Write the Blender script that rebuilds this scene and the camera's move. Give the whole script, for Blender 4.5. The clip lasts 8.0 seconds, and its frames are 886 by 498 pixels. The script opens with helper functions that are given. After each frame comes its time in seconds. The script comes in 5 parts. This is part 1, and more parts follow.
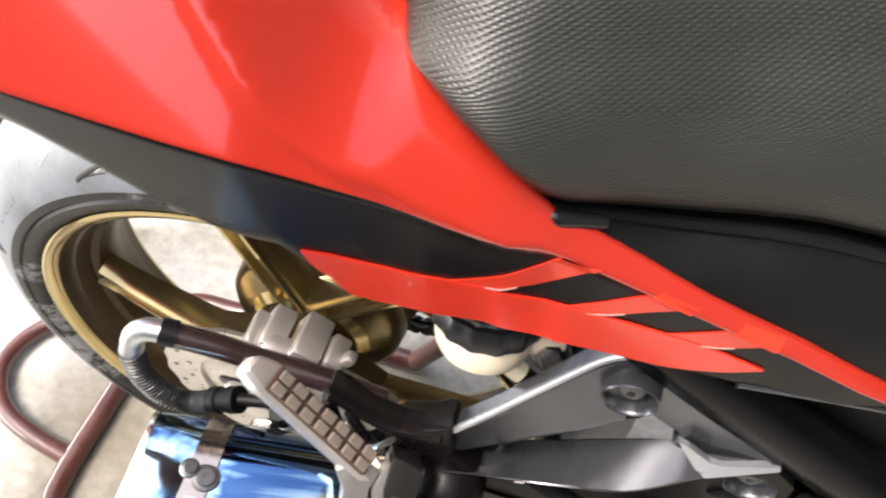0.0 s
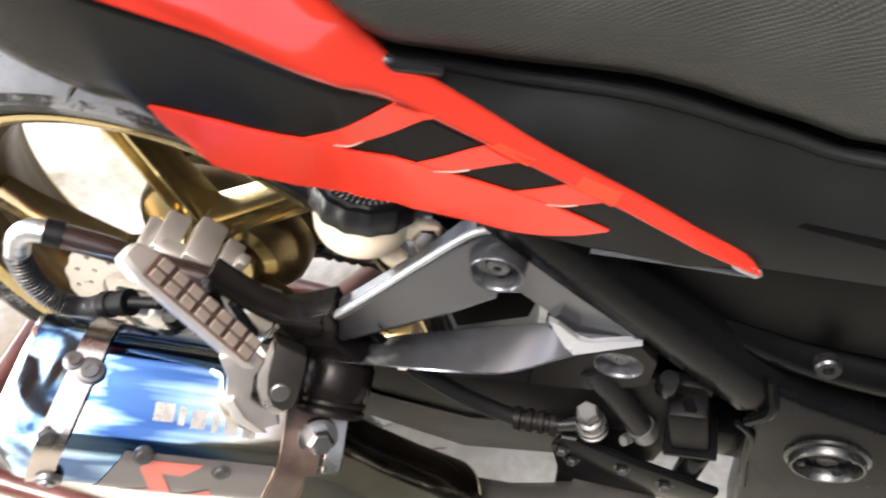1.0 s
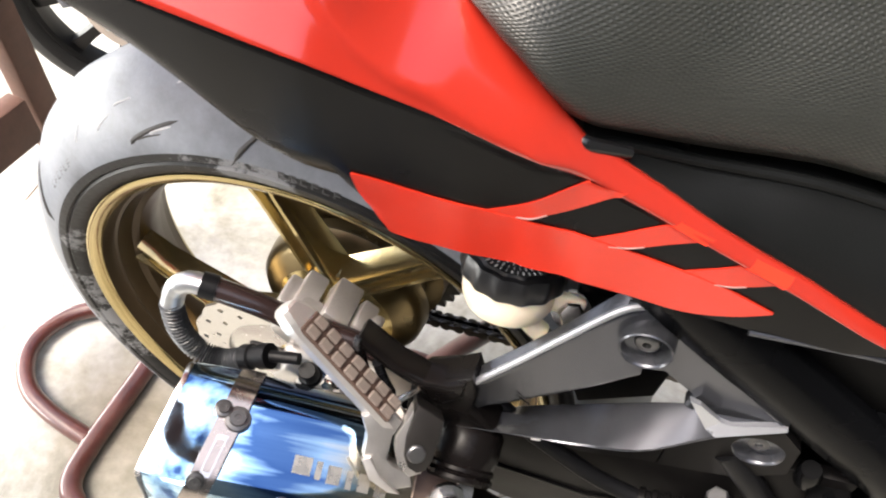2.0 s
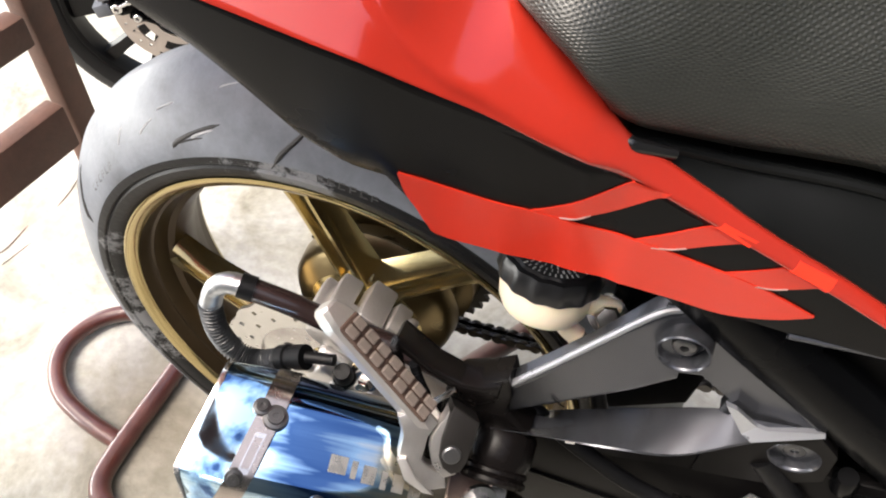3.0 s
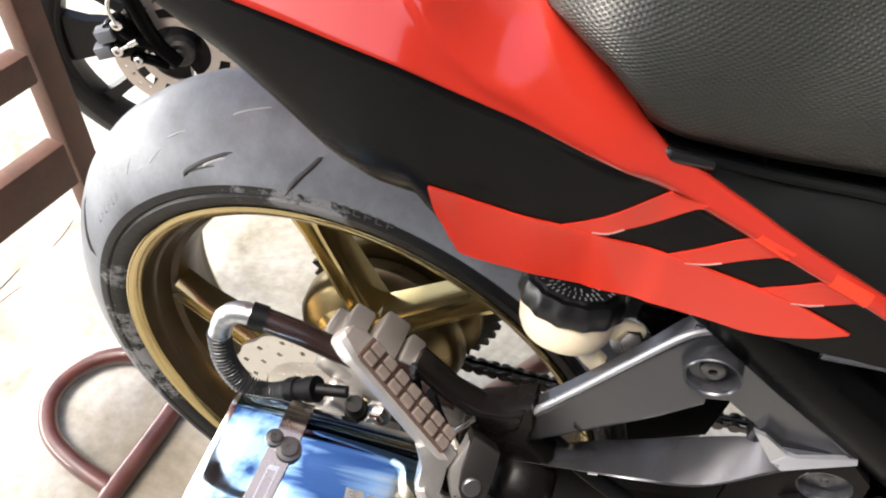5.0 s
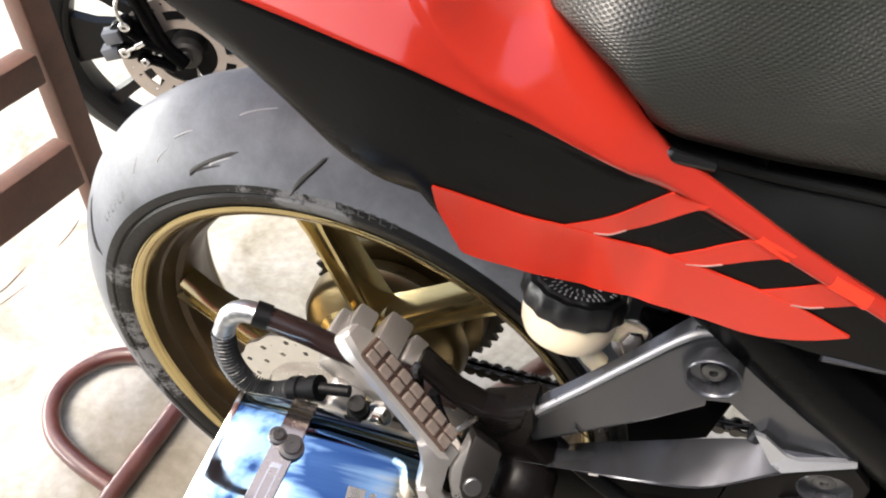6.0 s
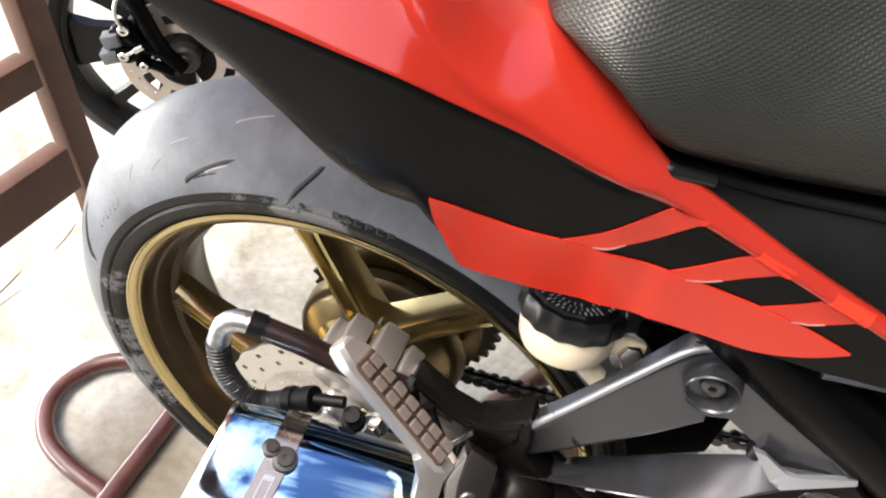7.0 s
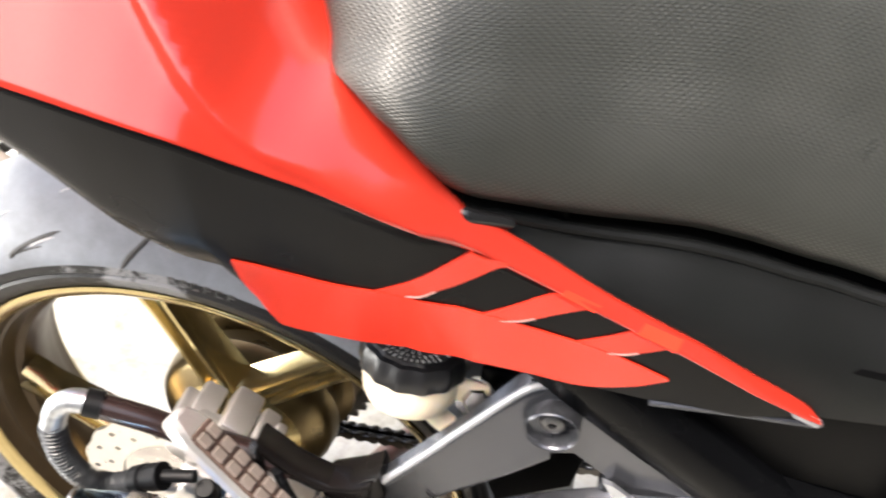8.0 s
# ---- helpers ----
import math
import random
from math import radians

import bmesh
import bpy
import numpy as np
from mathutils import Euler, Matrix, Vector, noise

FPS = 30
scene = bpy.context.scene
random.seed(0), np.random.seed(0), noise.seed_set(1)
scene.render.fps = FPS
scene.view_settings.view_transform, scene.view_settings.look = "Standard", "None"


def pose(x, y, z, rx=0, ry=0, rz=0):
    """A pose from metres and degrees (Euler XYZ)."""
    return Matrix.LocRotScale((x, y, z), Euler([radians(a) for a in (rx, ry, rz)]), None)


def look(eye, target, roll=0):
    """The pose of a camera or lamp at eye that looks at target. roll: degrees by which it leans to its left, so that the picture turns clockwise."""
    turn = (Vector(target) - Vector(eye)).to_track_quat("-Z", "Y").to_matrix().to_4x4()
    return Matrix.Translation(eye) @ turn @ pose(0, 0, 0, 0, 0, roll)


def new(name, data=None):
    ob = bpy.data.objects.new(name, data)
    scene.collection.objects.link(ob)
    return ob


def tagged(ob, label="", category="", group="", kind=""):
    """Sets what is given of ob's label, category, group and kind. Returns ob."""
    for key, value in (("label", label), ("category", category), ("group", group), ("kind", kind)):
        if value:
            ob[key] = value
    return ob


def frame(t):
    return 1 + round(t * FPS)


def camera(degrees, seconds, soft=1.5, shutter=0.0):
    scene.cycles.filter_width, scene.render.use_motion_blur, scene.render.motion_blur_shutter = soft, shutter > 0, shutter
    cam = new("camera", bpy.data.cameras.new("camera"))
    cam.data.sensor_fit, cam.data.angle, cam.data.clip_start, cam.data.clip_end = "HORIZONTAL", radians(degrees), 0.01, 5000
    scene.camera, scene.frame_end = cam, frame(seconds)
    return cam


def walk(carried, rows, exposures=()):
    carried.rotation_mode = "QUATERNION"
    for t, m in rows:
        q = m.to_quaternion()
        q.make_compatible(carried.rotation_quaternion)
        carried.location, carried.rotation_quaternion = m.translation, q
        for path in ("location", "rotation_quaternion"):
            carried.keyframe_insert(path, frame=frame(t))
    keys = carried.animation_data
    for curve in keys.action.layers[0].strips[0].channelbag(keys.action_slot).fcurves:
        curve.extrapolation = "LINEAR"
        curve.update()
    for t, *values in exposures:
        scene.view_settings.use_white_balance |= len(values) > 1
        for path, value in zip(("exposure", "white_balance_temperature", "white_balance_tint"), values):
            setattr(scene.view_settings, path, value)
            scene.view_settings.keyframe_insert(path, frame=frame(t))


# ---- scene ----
import functools
cam = camera(59.82, 8.0, soft=2.0, shutter=0.3)
ROWS = [
    (0, 0.2136, -0.3241, 0.9898, 35.943, -1.343, 16.692),
    (0.3, 0.2368, -0.3131, 0.9905, 35.592, -2.311, 13.899),
    (0.5, 0.2551, -0.3191, 0.9766, 33.191, -3.815, 12.474),
    (0.8, 0.2829, -0.3366, 0.9775, 33.624, -6.022, 11.8),
    (1, 0.2691, -0.3576, 0.9732, 33.911, -3.919, 14.095),
    (1.2, 0.2597, -0.3723, 0.974, 34.888, -4.701, 16.616),
    (1.5, 0.2512, -0.3747, 0.9717, 36.483, -3.647, 17.568),
    (1.8, 0.233, -0.3767, 0.9798, 38.251, -1.831, 18.53),
    (2, 0.2222, -0.3819, 0.9816, 39.012, -2.112, 19.392),
    (2.2, 0.2158, -0.3940, 0.9806, 39.55, -2.3, 19.65),
    (3.5, 0.2117, -0.395, 0.9825, 40.266, -1.078, 21.178),
    (4, 0.202, -0.4029, 0.9701, 43.358, -2.271, 19.736),
    (4.5, 0.1997, -0.4072, 0.9655, 43.795, -2.047, 20.105),
    (5.8, 0.1953, -0.4095, 0.9645, 43.58, -2.28, 19.75),
    (6, 0.1996, -0.4121, 0.9657, 44.06, -2.287, 20.54),
    (6.1, 0.2013, -0.4100, 0.9621, 43.222, -1.845, 20.484),
    (6.5, 0.1955, -0.3978, 0.9699, 44.745, -2.051, 20.189),
    (6.8, 0.1967, -0.4035, 0.9682, 43.729, -2.241, 20.407),
    (7, 0.1982, -0.4058, 0.9649, 44.4, -2.701, 20.806),
    (7.5, 0.2047, -0.3992, 0.9705, 45.917, -2.684, 20.172),
    (7.8, 0.2271, -0.3869, 0.9697, 48.166, -2.982, 16.829),
    (8, 0.2400, -0.3862, 0.9660, 48.25, -4.0, 12.9),
]
# stops, as the clip's camera sets its own exposure
EXPOSURES = [(0, 1.75), (0.5, 2.1), (1.0, 2.05), (1.5, 2.1), (2.0, 1.8), (3.5, 1.45), (4.0, 1.6), (6.0, 1.5), (7.2, 1.5), (7.6, 1.65), (8.0, 2.25)]
walk(cam, [(row[0], pose(*row[1:])) for row in ROWS], EXPOSURES)

# ---- light ----
world = bpy.data.worlds.new("sky")
scene.world = world
world.use_nodes = True
wn = world.node_tree.nodes
sky = wn.new("ShaderNodeTexSky")
sky.sky_type = "NISHITA"
sky.sun_disc = False
sky.sun_elevation = radians(64)
sky.sun_rotation = radians(-130)
sky.air_density, sky.dust_density = 1.0, 8.0
world.node_tree.links.new(sky.outputs[0], wn["Background"].inputs["Color"])
wn["Background"].inputs["Strength"].default_value = 0.15

sun = new("sun", bpy.data.lights.new("sun", "SUN"))
sun.data.energy = 1.25
sun.data.angle = radians(24)
sun.data.color = (1.0, 0.97, 0.92)
sun.matrix_world = look((-1.25, -0.75, 3.4), (0, 0, 0.4))

# added low strip lamp for glints on edges, standing for bright ground outside
strip_lamp = new("glint_strip", bpy.data.lights.new("glint_strip", "AREA"))
strip_lamp.data.shape, strip_lamp.data.size, strip_lamp.data.size_y = "RECTANGLE", 3.8, 0.45
strip_lamp.data.energy = 48
strip_lamp.data.color = (1.0, 0.99, 0.95)
strip_lamp.matrix_world = look((-2.7, -0.2, 0.42), (0, -0.2, 0.6))


# ---- materials ----
def material(name, colour, rough=0.5, metal=0.0, coat=0.0, vary=0.15, scale=30.0, bump=0.0, bump_scale=400.0, spec=0.5, dust=0.0, dust_colour=(0.45, 0.42, 0.38), dust_scale=14, dust_range=(0.4, 0.75)):
    """A painted, moulded or metal surface with a little variation of colour and gloss at two scales."""
    m = bpy.data.materials.new(name)
    m.use_nodes = True
    nt = m.node_tree
    b = nt.nodes["Principled BSDF"]
    co = nt.nodes.new("ShaderNodeTexCoord")
    n1 = nt.nodes.new("ShaderNodeTexNoise")
    n1.inputs["Scale"].default_value = scale
    n1.inputs["Detail"].default_value = 6
    nt.links.new(co.outputs["Object"], n1.inputs["Vector"])
    mix = nt.nodes.new("ShaderNodeMix")
    mix.data_type = "RGBA"
    mix.inputs["A"].default_value = (*[c * (1 - vary) for c in colour], 1)
    mix.inputs["B"].default_value = (*[min(1, c * (1 + vary)) for c in colour], 1)
    nt.links.new(n1.outputs["Fac"], mix.inputs["Factor"])
    out = mix.outputs["Result"]
    if dust > 0:
        n2 = nt.nodes.new("ShaderNodeTexNoise")
        n2.inputs["Scale"].default_value = dust_scale
        n2.inputs["Detail"].default_value = 9
        n2.inputs["Roughness"].default_value = 0.7
        nt.links.new(co.outputs["Object"], n2.inputs["Vector"])
        ramp = nt.nodes.new("ShaderNodeMapRange")
        ramp.inputs["From Min"].default_value = dust_range[0]
        ramp.inputs["From Max"].default_value = dust_range[1]
        ramp.inputs["To Max"].default_value = dust
        nt.links.new(n2.outputs["Fac"], ramp.inputs["Value"])
        m2 = nt.nodes.new("ShaderNodeMix")
        m2.data_type = "RGBA"
        m2.inputs["B"].default_value = (*dust_colour, 1)
        nt.links.new(ramp.outputs["Result"], m2.inputs["Factor"])
        nt.links.new(out, m2.inputs["A"])
        out = m2.outputs["Result"]
    nt.links.new(out, b.inputs["Base Color"])
    rr = nt.nodes.new("ShaderNodeMapRange")
    rr.inputs["To Min"].default_value = max(0.02, rough - 0.08)
    rr.inputs["To Max"].default_value = min(1, rough + 0.08)
    nt.links.new(n1.outputs["Fac"], rr.inputs["Value"])
    nt.links.new(rr.outputs["Result"], b.inputs["Roughness"])
    b.inputs["Metallic"].default_value = metal
    b.inputs["Specular IOR Level"].default_value = spec
    b.inputs["Coat Weight"].default_value = coat
    b.inputs["Coat Roughness"].default_value = 0.06
    if bump > 0:
        n3 = nt.nodes.new("ShaderNodeTexNoise")
        n3.inputs["Scale"].default_value = bump_scale
        n3.inputs["Detail"].default_value = 3
        nt.links.new(co.outputs["Object"], n3.inputs["Vector"])
        bp = nt.nodes.new("ShaderNodeBump")
        bp.inputs["Strength"].default_value = bump
        bp.inputs["Distance"].default_value = 0.001
        nt.links.new(n3.outputs["Fac"], bp.inputs["Height"])
        nt.links.new(bp.outputs["Normal"], b.inputs["Normal"])
    return m


RED = material("red_paint", (0.30, 0.0185, 0.010), 0.18, coat=1.0, vary=0.05, scale=8, spec=0.3)
RED_FILM = material("red_film", (0.68, 0.036, 0.017), 0.24, coat=0.15, spec=0.15, vary=0.05, scale=10)
BLACK = material("black_film", (0.0035, 0.0035, 0.004), 0.25, vary=0.2, spec=0.05)
WHITE = material("white_film", (0.5, 0.30, 0.27), 0.4, vary=0.03)
PLASTIC = material("black_plastic", (0.0018, 0.0018, 0.002), 0.42, vary=0.25, bump=0.15, bump_scale=900, spec=0.045)
COVER = material("side_cover_plastic", (0.0052, 0.0057, 0.0058), 0.42, vary=0.25, bump=0.15, bump_scale=900, spec=0.16)
GLOSS = material("glossy_black_plastic", (0.007, 0.007, 0.0075), 0.2, vary=0.2)
RUBBER = material("black_rubber", (0.0045, 0.0046, 0.0052), 0.45, vary=0.25, bump=0.2, spec=0.15)
FRAME = material("black_frame_paint", (0.0018, 0.0019, 0.0022), 0.22, vary=0.25, dust=0.003, spec=0.05)
RAIL = material("satin_black_rail", (0.0018, 0.0019, 0.0023), 0.26, vary=0.2, spec=0.06, bump=0.05, bump_scale=300)
GREY = material("grey_paint", (0.075, 0.078, 0.088), 0.19, metal=0.7, vary=0.12, scale=60, bump=0.1, bump_scale=1500)
BOLT = material("grey_bolt_steel", (0.11, 0.11, 0.113), 0.35, metal=0.8, vary=0.15, scale=90)
PALE_GREY = material("pale_grey_paint", (0.34, 0.35, 0.375), 0.3, metal=0.6, vary=0.1, scale=60)
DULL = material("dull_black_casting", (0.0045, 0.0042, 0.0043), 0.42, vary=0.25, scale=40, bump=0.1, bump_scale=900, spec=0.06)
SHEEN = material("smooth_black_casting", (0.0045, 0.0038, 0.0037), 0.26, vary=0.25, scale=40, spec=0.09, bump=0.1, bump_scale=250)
PIVOT = material("dark_plated_steel", (0.035, 0.036, 0.038), 0.28, metal=0.85, vary=0.2, scale=90)
ALU = material("cast_aluminium", (0.58, 0.56, 0.54), 0.36, metal=0.8, vary=0.12, scale=50, bump=0.3, bump_scale=700, dust=0.25, dust_colour=(0.42, 0.38, 0.35))
STEEL = material("bright_steel", (0.62, 0.61, 0.6), 0.25, metal=1.0, vary=0.12, scale=90)
CHROME = material("chrome_foil", (0.52, 0.53, 0.55), 0.36, metal=1.0, vary=0.05)
GOLD = material("gold_wheel_paint", (0.42, 0.335, 0.165), 0.15, metal=0.95, vary=0.12, scale=40, dust=0.08, dust_colour=(0.24, 0.2, 0.12))
# gold of the rim barrel with its shade put into the colour
RIM_SHADE = material("shaded_rim_gold", (0.046, 0.031, 0.016), 0.38, metal=0.7, vary=0.3, scale=40)
# gold darkened by painted shade on the hub drum, shared by the sprocket carrier
HUB_SHADE = material("shaded_hub_gold", (0.15, 0.112, 0.054), 0.3, metal=0.85, vary=0.25, scale=40)
DARK = material("dark_metal", (0.03, 0.028, 0.027), 0.5, metal=0.3, vary=0.3)


# ---- mesh helpers ----
def part(name, bm, mat, parent=None, label="", sharp=35, smooth=True):
    """Links a bmesh as one mesh object, under a thing or a part."""
    bmesh.ops.recalc_face_normals(bm, faces=bm.faces)
    me = bpy.data.meshes.new(name)
    bm.to_mesh(me)
    bm.free()
    for m in mat if isinstance(mat, (list, tuple)) else [mat]:
        me.materials.append(m)
    if smooth:
        me.shade_smooth()
        me.set_sharp_from_angle(angle=radians(sharp))
    ob = new(name, me)
    if parent is not None:
        ob.parent = parent
    if label:
        ob["label"] = label
    return ob


def thing(name, label, category, **more):
    return tagged(new(name), label, category, **more)


def curve(points, n):
    """A smooth line through the points, as n + 1 vectors."""
    p = [Vector(q) for q in points]
    p = [2 * p[0] - p[1], *p, 2 * p[-1] - p[-2]]
    out = []
    for i in range(n + 1):
        s = i / n * (len(p) - 3)
        k = min(int(s), len(p) - 4)
        t = s - k
        a, b, c, d = p[k:k + 4]
        out.append(0.5 * ((2 * b) + (c - a) * t + (2 * a - 5 * b + 4 * c - d) * t * t + (3 * b - a - 3 * c + d) * t ** 3))
    return out


def line(keys, x):
    """Straight interpolation in a short table of (x, value)."""
    return float(np.interp(x, [k[0] for k in keys], [k[1] for k in keys]))


def smooth01(x):
    x = min(1.0, max(0.0, x))
    return x * x * (3 - 2 * x)


def loft(bm, rings, closed=True, caps=True):
    rows = [[bm.verts.new(p) for p in ring] for ring in rings]
    n = len(rows[0])
    faces = []
    for a, b in zip(rows, rows[1:]):
        for i in range(n if closed else n - 1):
            j = (i + 1) % n
            faces.append(bm.faces.new((a[i], a[j], b[j], b[i])))
    if caps and closed:
        bm.faces.new(rows[0])
        bm.faces.new(rows[-1])
    return faces


def tube(points, radius, n=40, sides=14, bm=None, flat=1.0):
    """A round bar along a smooth line. radius: metres, or a function of 0..1."""
    bm = bm or bmesh.new()
    path = curve(points, n)
    rings, up = [], None
    for i, p in enumerate(path):
        d = (path[min(i + 1, n)] - path[max(i - 1, 0)]).normalized()
        if up is None:
            up = d.orthogonal().normalized()
        up = (up - d * up.dot(d)).normalized()
        side = d.cross(up)
        r = radius(i / n) if callable(radius) else radius
        rings.append([p + r * (math.cos(a) * up + flat * math.sin(a) * side) for a in np.linspace(0, 2 * math.pi, sides, endpoint=False)])
    loft(bm, rings)
    return bm


def frame_to(origin, direction, up=(0, 0, 1)):
    """A pose whose z runs along direction."""
    z = Vector(direction).normalized()
    x = Vector(up).cross(z)
    x = x.normalized() if x.length > 1e-4 else z.orthogonal().normalized()
    y = z.cross(x)
    return Matrix.Translation(origin) @ Matrix((x, y, z)).transposed().to_4x4()


def lathe(profile, m=None, n=48, bm=None, closed=False, ripple=None):
    """Turns (radius, height) pairs round the z axis of the pose m. closed: the profile is a loop."""
    bm = bm or bmesh.new()
    m = m or Matrix()
    rings = []
    for i in range(n):
        a = 2 * math.pi * i / n
        k = ripple(a) if ripple else 1.0
        rings.append([m @ Vector((r * k * math.cos(a), r * k * math.sin(a), h)) for r, h in profile])
    rows = [[bm.verts.new(p) for p in ring] for ring in rings]
    cols = len(profile)
    for i in range(n):
        a, b = rows[i], rows[(i + 1) % n]
        for j in range(cols if closed else cols - 1):
            k = (j + 1) % cols
            bm.faces.new((a[j], a[k], b[k], b[j]))
    if not closed:
        for j in (0, cols - 1):
            if profile[j][0] > 1e-5:
                bm.faces.new([rows[i][j] for i in range(n)])
    bmesh.ops.remove_doubles(bm, verts=bm.verts, dist=1e-6)
    return bm


def block(size, m=None, bevel=0.002, seg=2, bm=None):
    """A box with rounded edges, centred on the pose m."""
    b2 = bmesh.new()
    bmesh.ops.create_cube(b2, size=1)
    bmesh.ops.scale(b2, vec=size, verts=b2.verts)
    if bevel:
        bmesh.ops.bevel(b2, geom=b2.edges, offset=bevel, segments=seg, affect="EDGES", profile=0.5)
    bmesh.ops.transform(b2, matrix=m or Matrix(), verts=b2.verts)
    return join(bm, b2)


def join(bm, other):
    if bm is None:
        return other
    me = bpy.data.meshes.new("temporary")
    other.to_mesh(me)
    other.free()
    bm.from_mesh(me)
    bpy.data.meshes.remove(me)
    return bm


def plate(outline, y0, y1, bevel=0.003, seg=2, bm=None, m=None, rounds=0):
    """A plate whose outline is given in x and z, from y0 to y1, with rounded edges."""
    b2 = bmesh.new()
    pts = [Vector(p) for p in outline]
    for _ in range(rounds):
        pts = [q for a, b in zip(pts, pts[1:] + pts[:1]) for q in (a * 0.78 + b * 0.22, a * 0.22 + b * 0.78)]
    near = [b2.verts.new((x, y0, z)) for x, z in pts]
    far = [b2.verts.new((x, y1, z)) for x, z in pts]
    b2.faces.new(near)
    b2.faces.new(far[::-1])
    for i in range(len(pts)):
        j = (i + 1) % len(pts)
        b2.faces.new((near[i], far[i], far[j], near[j]))
    bmesh.ops.recalc_face_normals(b2, faces=b2.faces)
    if bevel:
        rim = [e for e in b2.edges if abs(e.verts[0].co.y - e.verts[1].co.y) < 1e-6]
        bmesh.ops.bevel(b2, geom=rim, offset=bevel, segments=seg, affect="EDGES", profile=0.5)
    if m:
        bmesh.ops.transform(b2, matrix=m, verts=b2.verts)
    return join(bm, b2)


def screw(name, place, out, r, parent, mat, kind="socket", h=0.006):
    """A bolt head that stands out along out: a hexagon, or a round head with a socket."""
    m = frame_to(place, out)
    if kind == "hex":
        bm = lathe([(0.0, h * 1.2), (r * 0.75, h * 1.2), (r * 0.95, h), (r, h * 0.8), (r, 0), (r * 1.3, 0), (r * 1.3, -0.002)], m, n=6 * 1)
        bm = lathe([(0, 0.0005), (r * 1.45, 0.0005), (r * 1.5, -0.003)], m, n=24, bm=bm)
    else:
        bm = lathe([(0.0, h * 0.35), (r * 0.4, h * 0.35), (r * 0.45, h), (r * 0.85, h), (r, h * 0.75), (r, -0.002)], m, n=24)
    return part(name, bm, mat, parent)


# ---- the place ----
# oily and rusty stains on the floor: place, radius, colour
STAINS = (((-0.31, -0.05), 0.16, (0.13, 0.085, 0.035)), ((-0.70, 0.19), 0.10, (0.36, 0.24, 0.19)), ((0.26, 0.0), 0.14, (0.17, 0.15, 0.12)))


def concrete():
    m = bpy.data.materials.new("worn_concrete")
    m.use_nodes = True
    nt = m.node_tree
    b = nt.nodes["Principled BSDF"]
    co = nt.nodes.new("ShaderNodeTexCoord")
    big = nt.nodes.new("ShaderNodeTexNoise")
    big.inputs["Scale"].default_value = 5.5
    big.inputs["Detail"].default_value = 8
    big.inputs["Roughness"].default_value = 0.65
    big.inputs["Distortion"].default_value = 0.8
    fine = nt.nodes.new("ShaderNodeTexNoise")
    fine.inputs["Scale"].default_value = 70
    fine.inputs["Detail"].default_value = 8
    for n in (big, fine):
        nt.links.new(co.outputs["Object"], n.inputs["Vector"])
    ramp = nt.nodes.new("ShaderNodeValToRGB")
    ramp.color_ramp.elements[0].position, ramp.color_ramp.elements[0].color = 0.36, (0.20, 0.19, 0.15, 1)
    ramp.color_ramp.elements[1].position, ramp.color_ramp.elements[1].color = 0.6, (0.40, 0.395, 0.37, 1)
    e = ramp.color_ramp.elements.new(0.48)
    e.color = (0.32, 0.31, 0.265, 1)
    nt.links.new(big.outputs["Fac"], ramp.inputs["Fac"])
    mix = nt.nodes.new("ShaderNodeMix")
    mix.data_type, mix.blend_type = "RGBA", "MULTIPLY"
    mix.inputs["Factor"].default_value = 0.45
    nt.links.new(ramp.outputs["Color"], mix.inputs["A"])
    r2 = nt.nodes.new("ShaderNodeMapRange")
    r2.inputs["From Min"].default_value, r2.inputs["From Max"].default_value = 0.3, 0.65
    r2.inputs["To Min"].default_value = 0.48
    nt.links.new(fine.outputs["Fac"], r2.inputs["Value"])
    nt.links.new(r2.outputs["Result"], mix.inputs["B"])
    out = mix.outputs["Result"]
    for centre, size, colour in STAINS:
        far = nt.nodes.new("ShaderNodeVectorMath")
        far.operation = "DISTANCE"
        nt.links.new(co.outputs["Object"], far.inputs[0])
        far.inputs[1].default_value = (*centre, 0)
        fade = nt.nodes.new("ShaderNodeMapRange")
        fade.inputs["From Min"].default_value, fade.inputs["From Max"].default_value = size * 0.2, size
        fade.inputs["To Min"].default_value, fade.inputs["To Max"].default_value = 1.0, 0.0
        nt.links.new(far.outputs["Value"], fade.inputs["Value"])
        patchy = nt.nodes.new("ShaderNodeMath")
        patchy.operation = "MULTIPLY"
        nt.links.new(fade.outputs["Result"], patchy.inputs[0])
        nt.links.new(big.outputs["Fac"], patchy.inputs[1])
        tint = nt.nodes.new("ShaderNodeMix")
        tint.data_type = "RGBA"
        tint.inputs["B"].default_value = (*colour, 1)
        nt.links.new(patchy.outputs[0], tint.inputs["Factor"])
        nt.links.new(out, tint.inputs["A"])
        out = tint.outputs["Result"]
    nt.links.new(out, b.inputs["Base Color"])
    b.inputs["Roughness"].default_value = 0.55
    bp = nt.nodes.new("ShaderNodeBump")
    bp.inputs["Strength"].default_value = 0.5
    bp.inputs["Distance"].default_value = 0.002
    nt.links.new(fine.outputs["Fac"], bp.inputs["Height"])
    nt.links.new(bp.outputs["Normal"], b.inputs["Normal"])
    return m


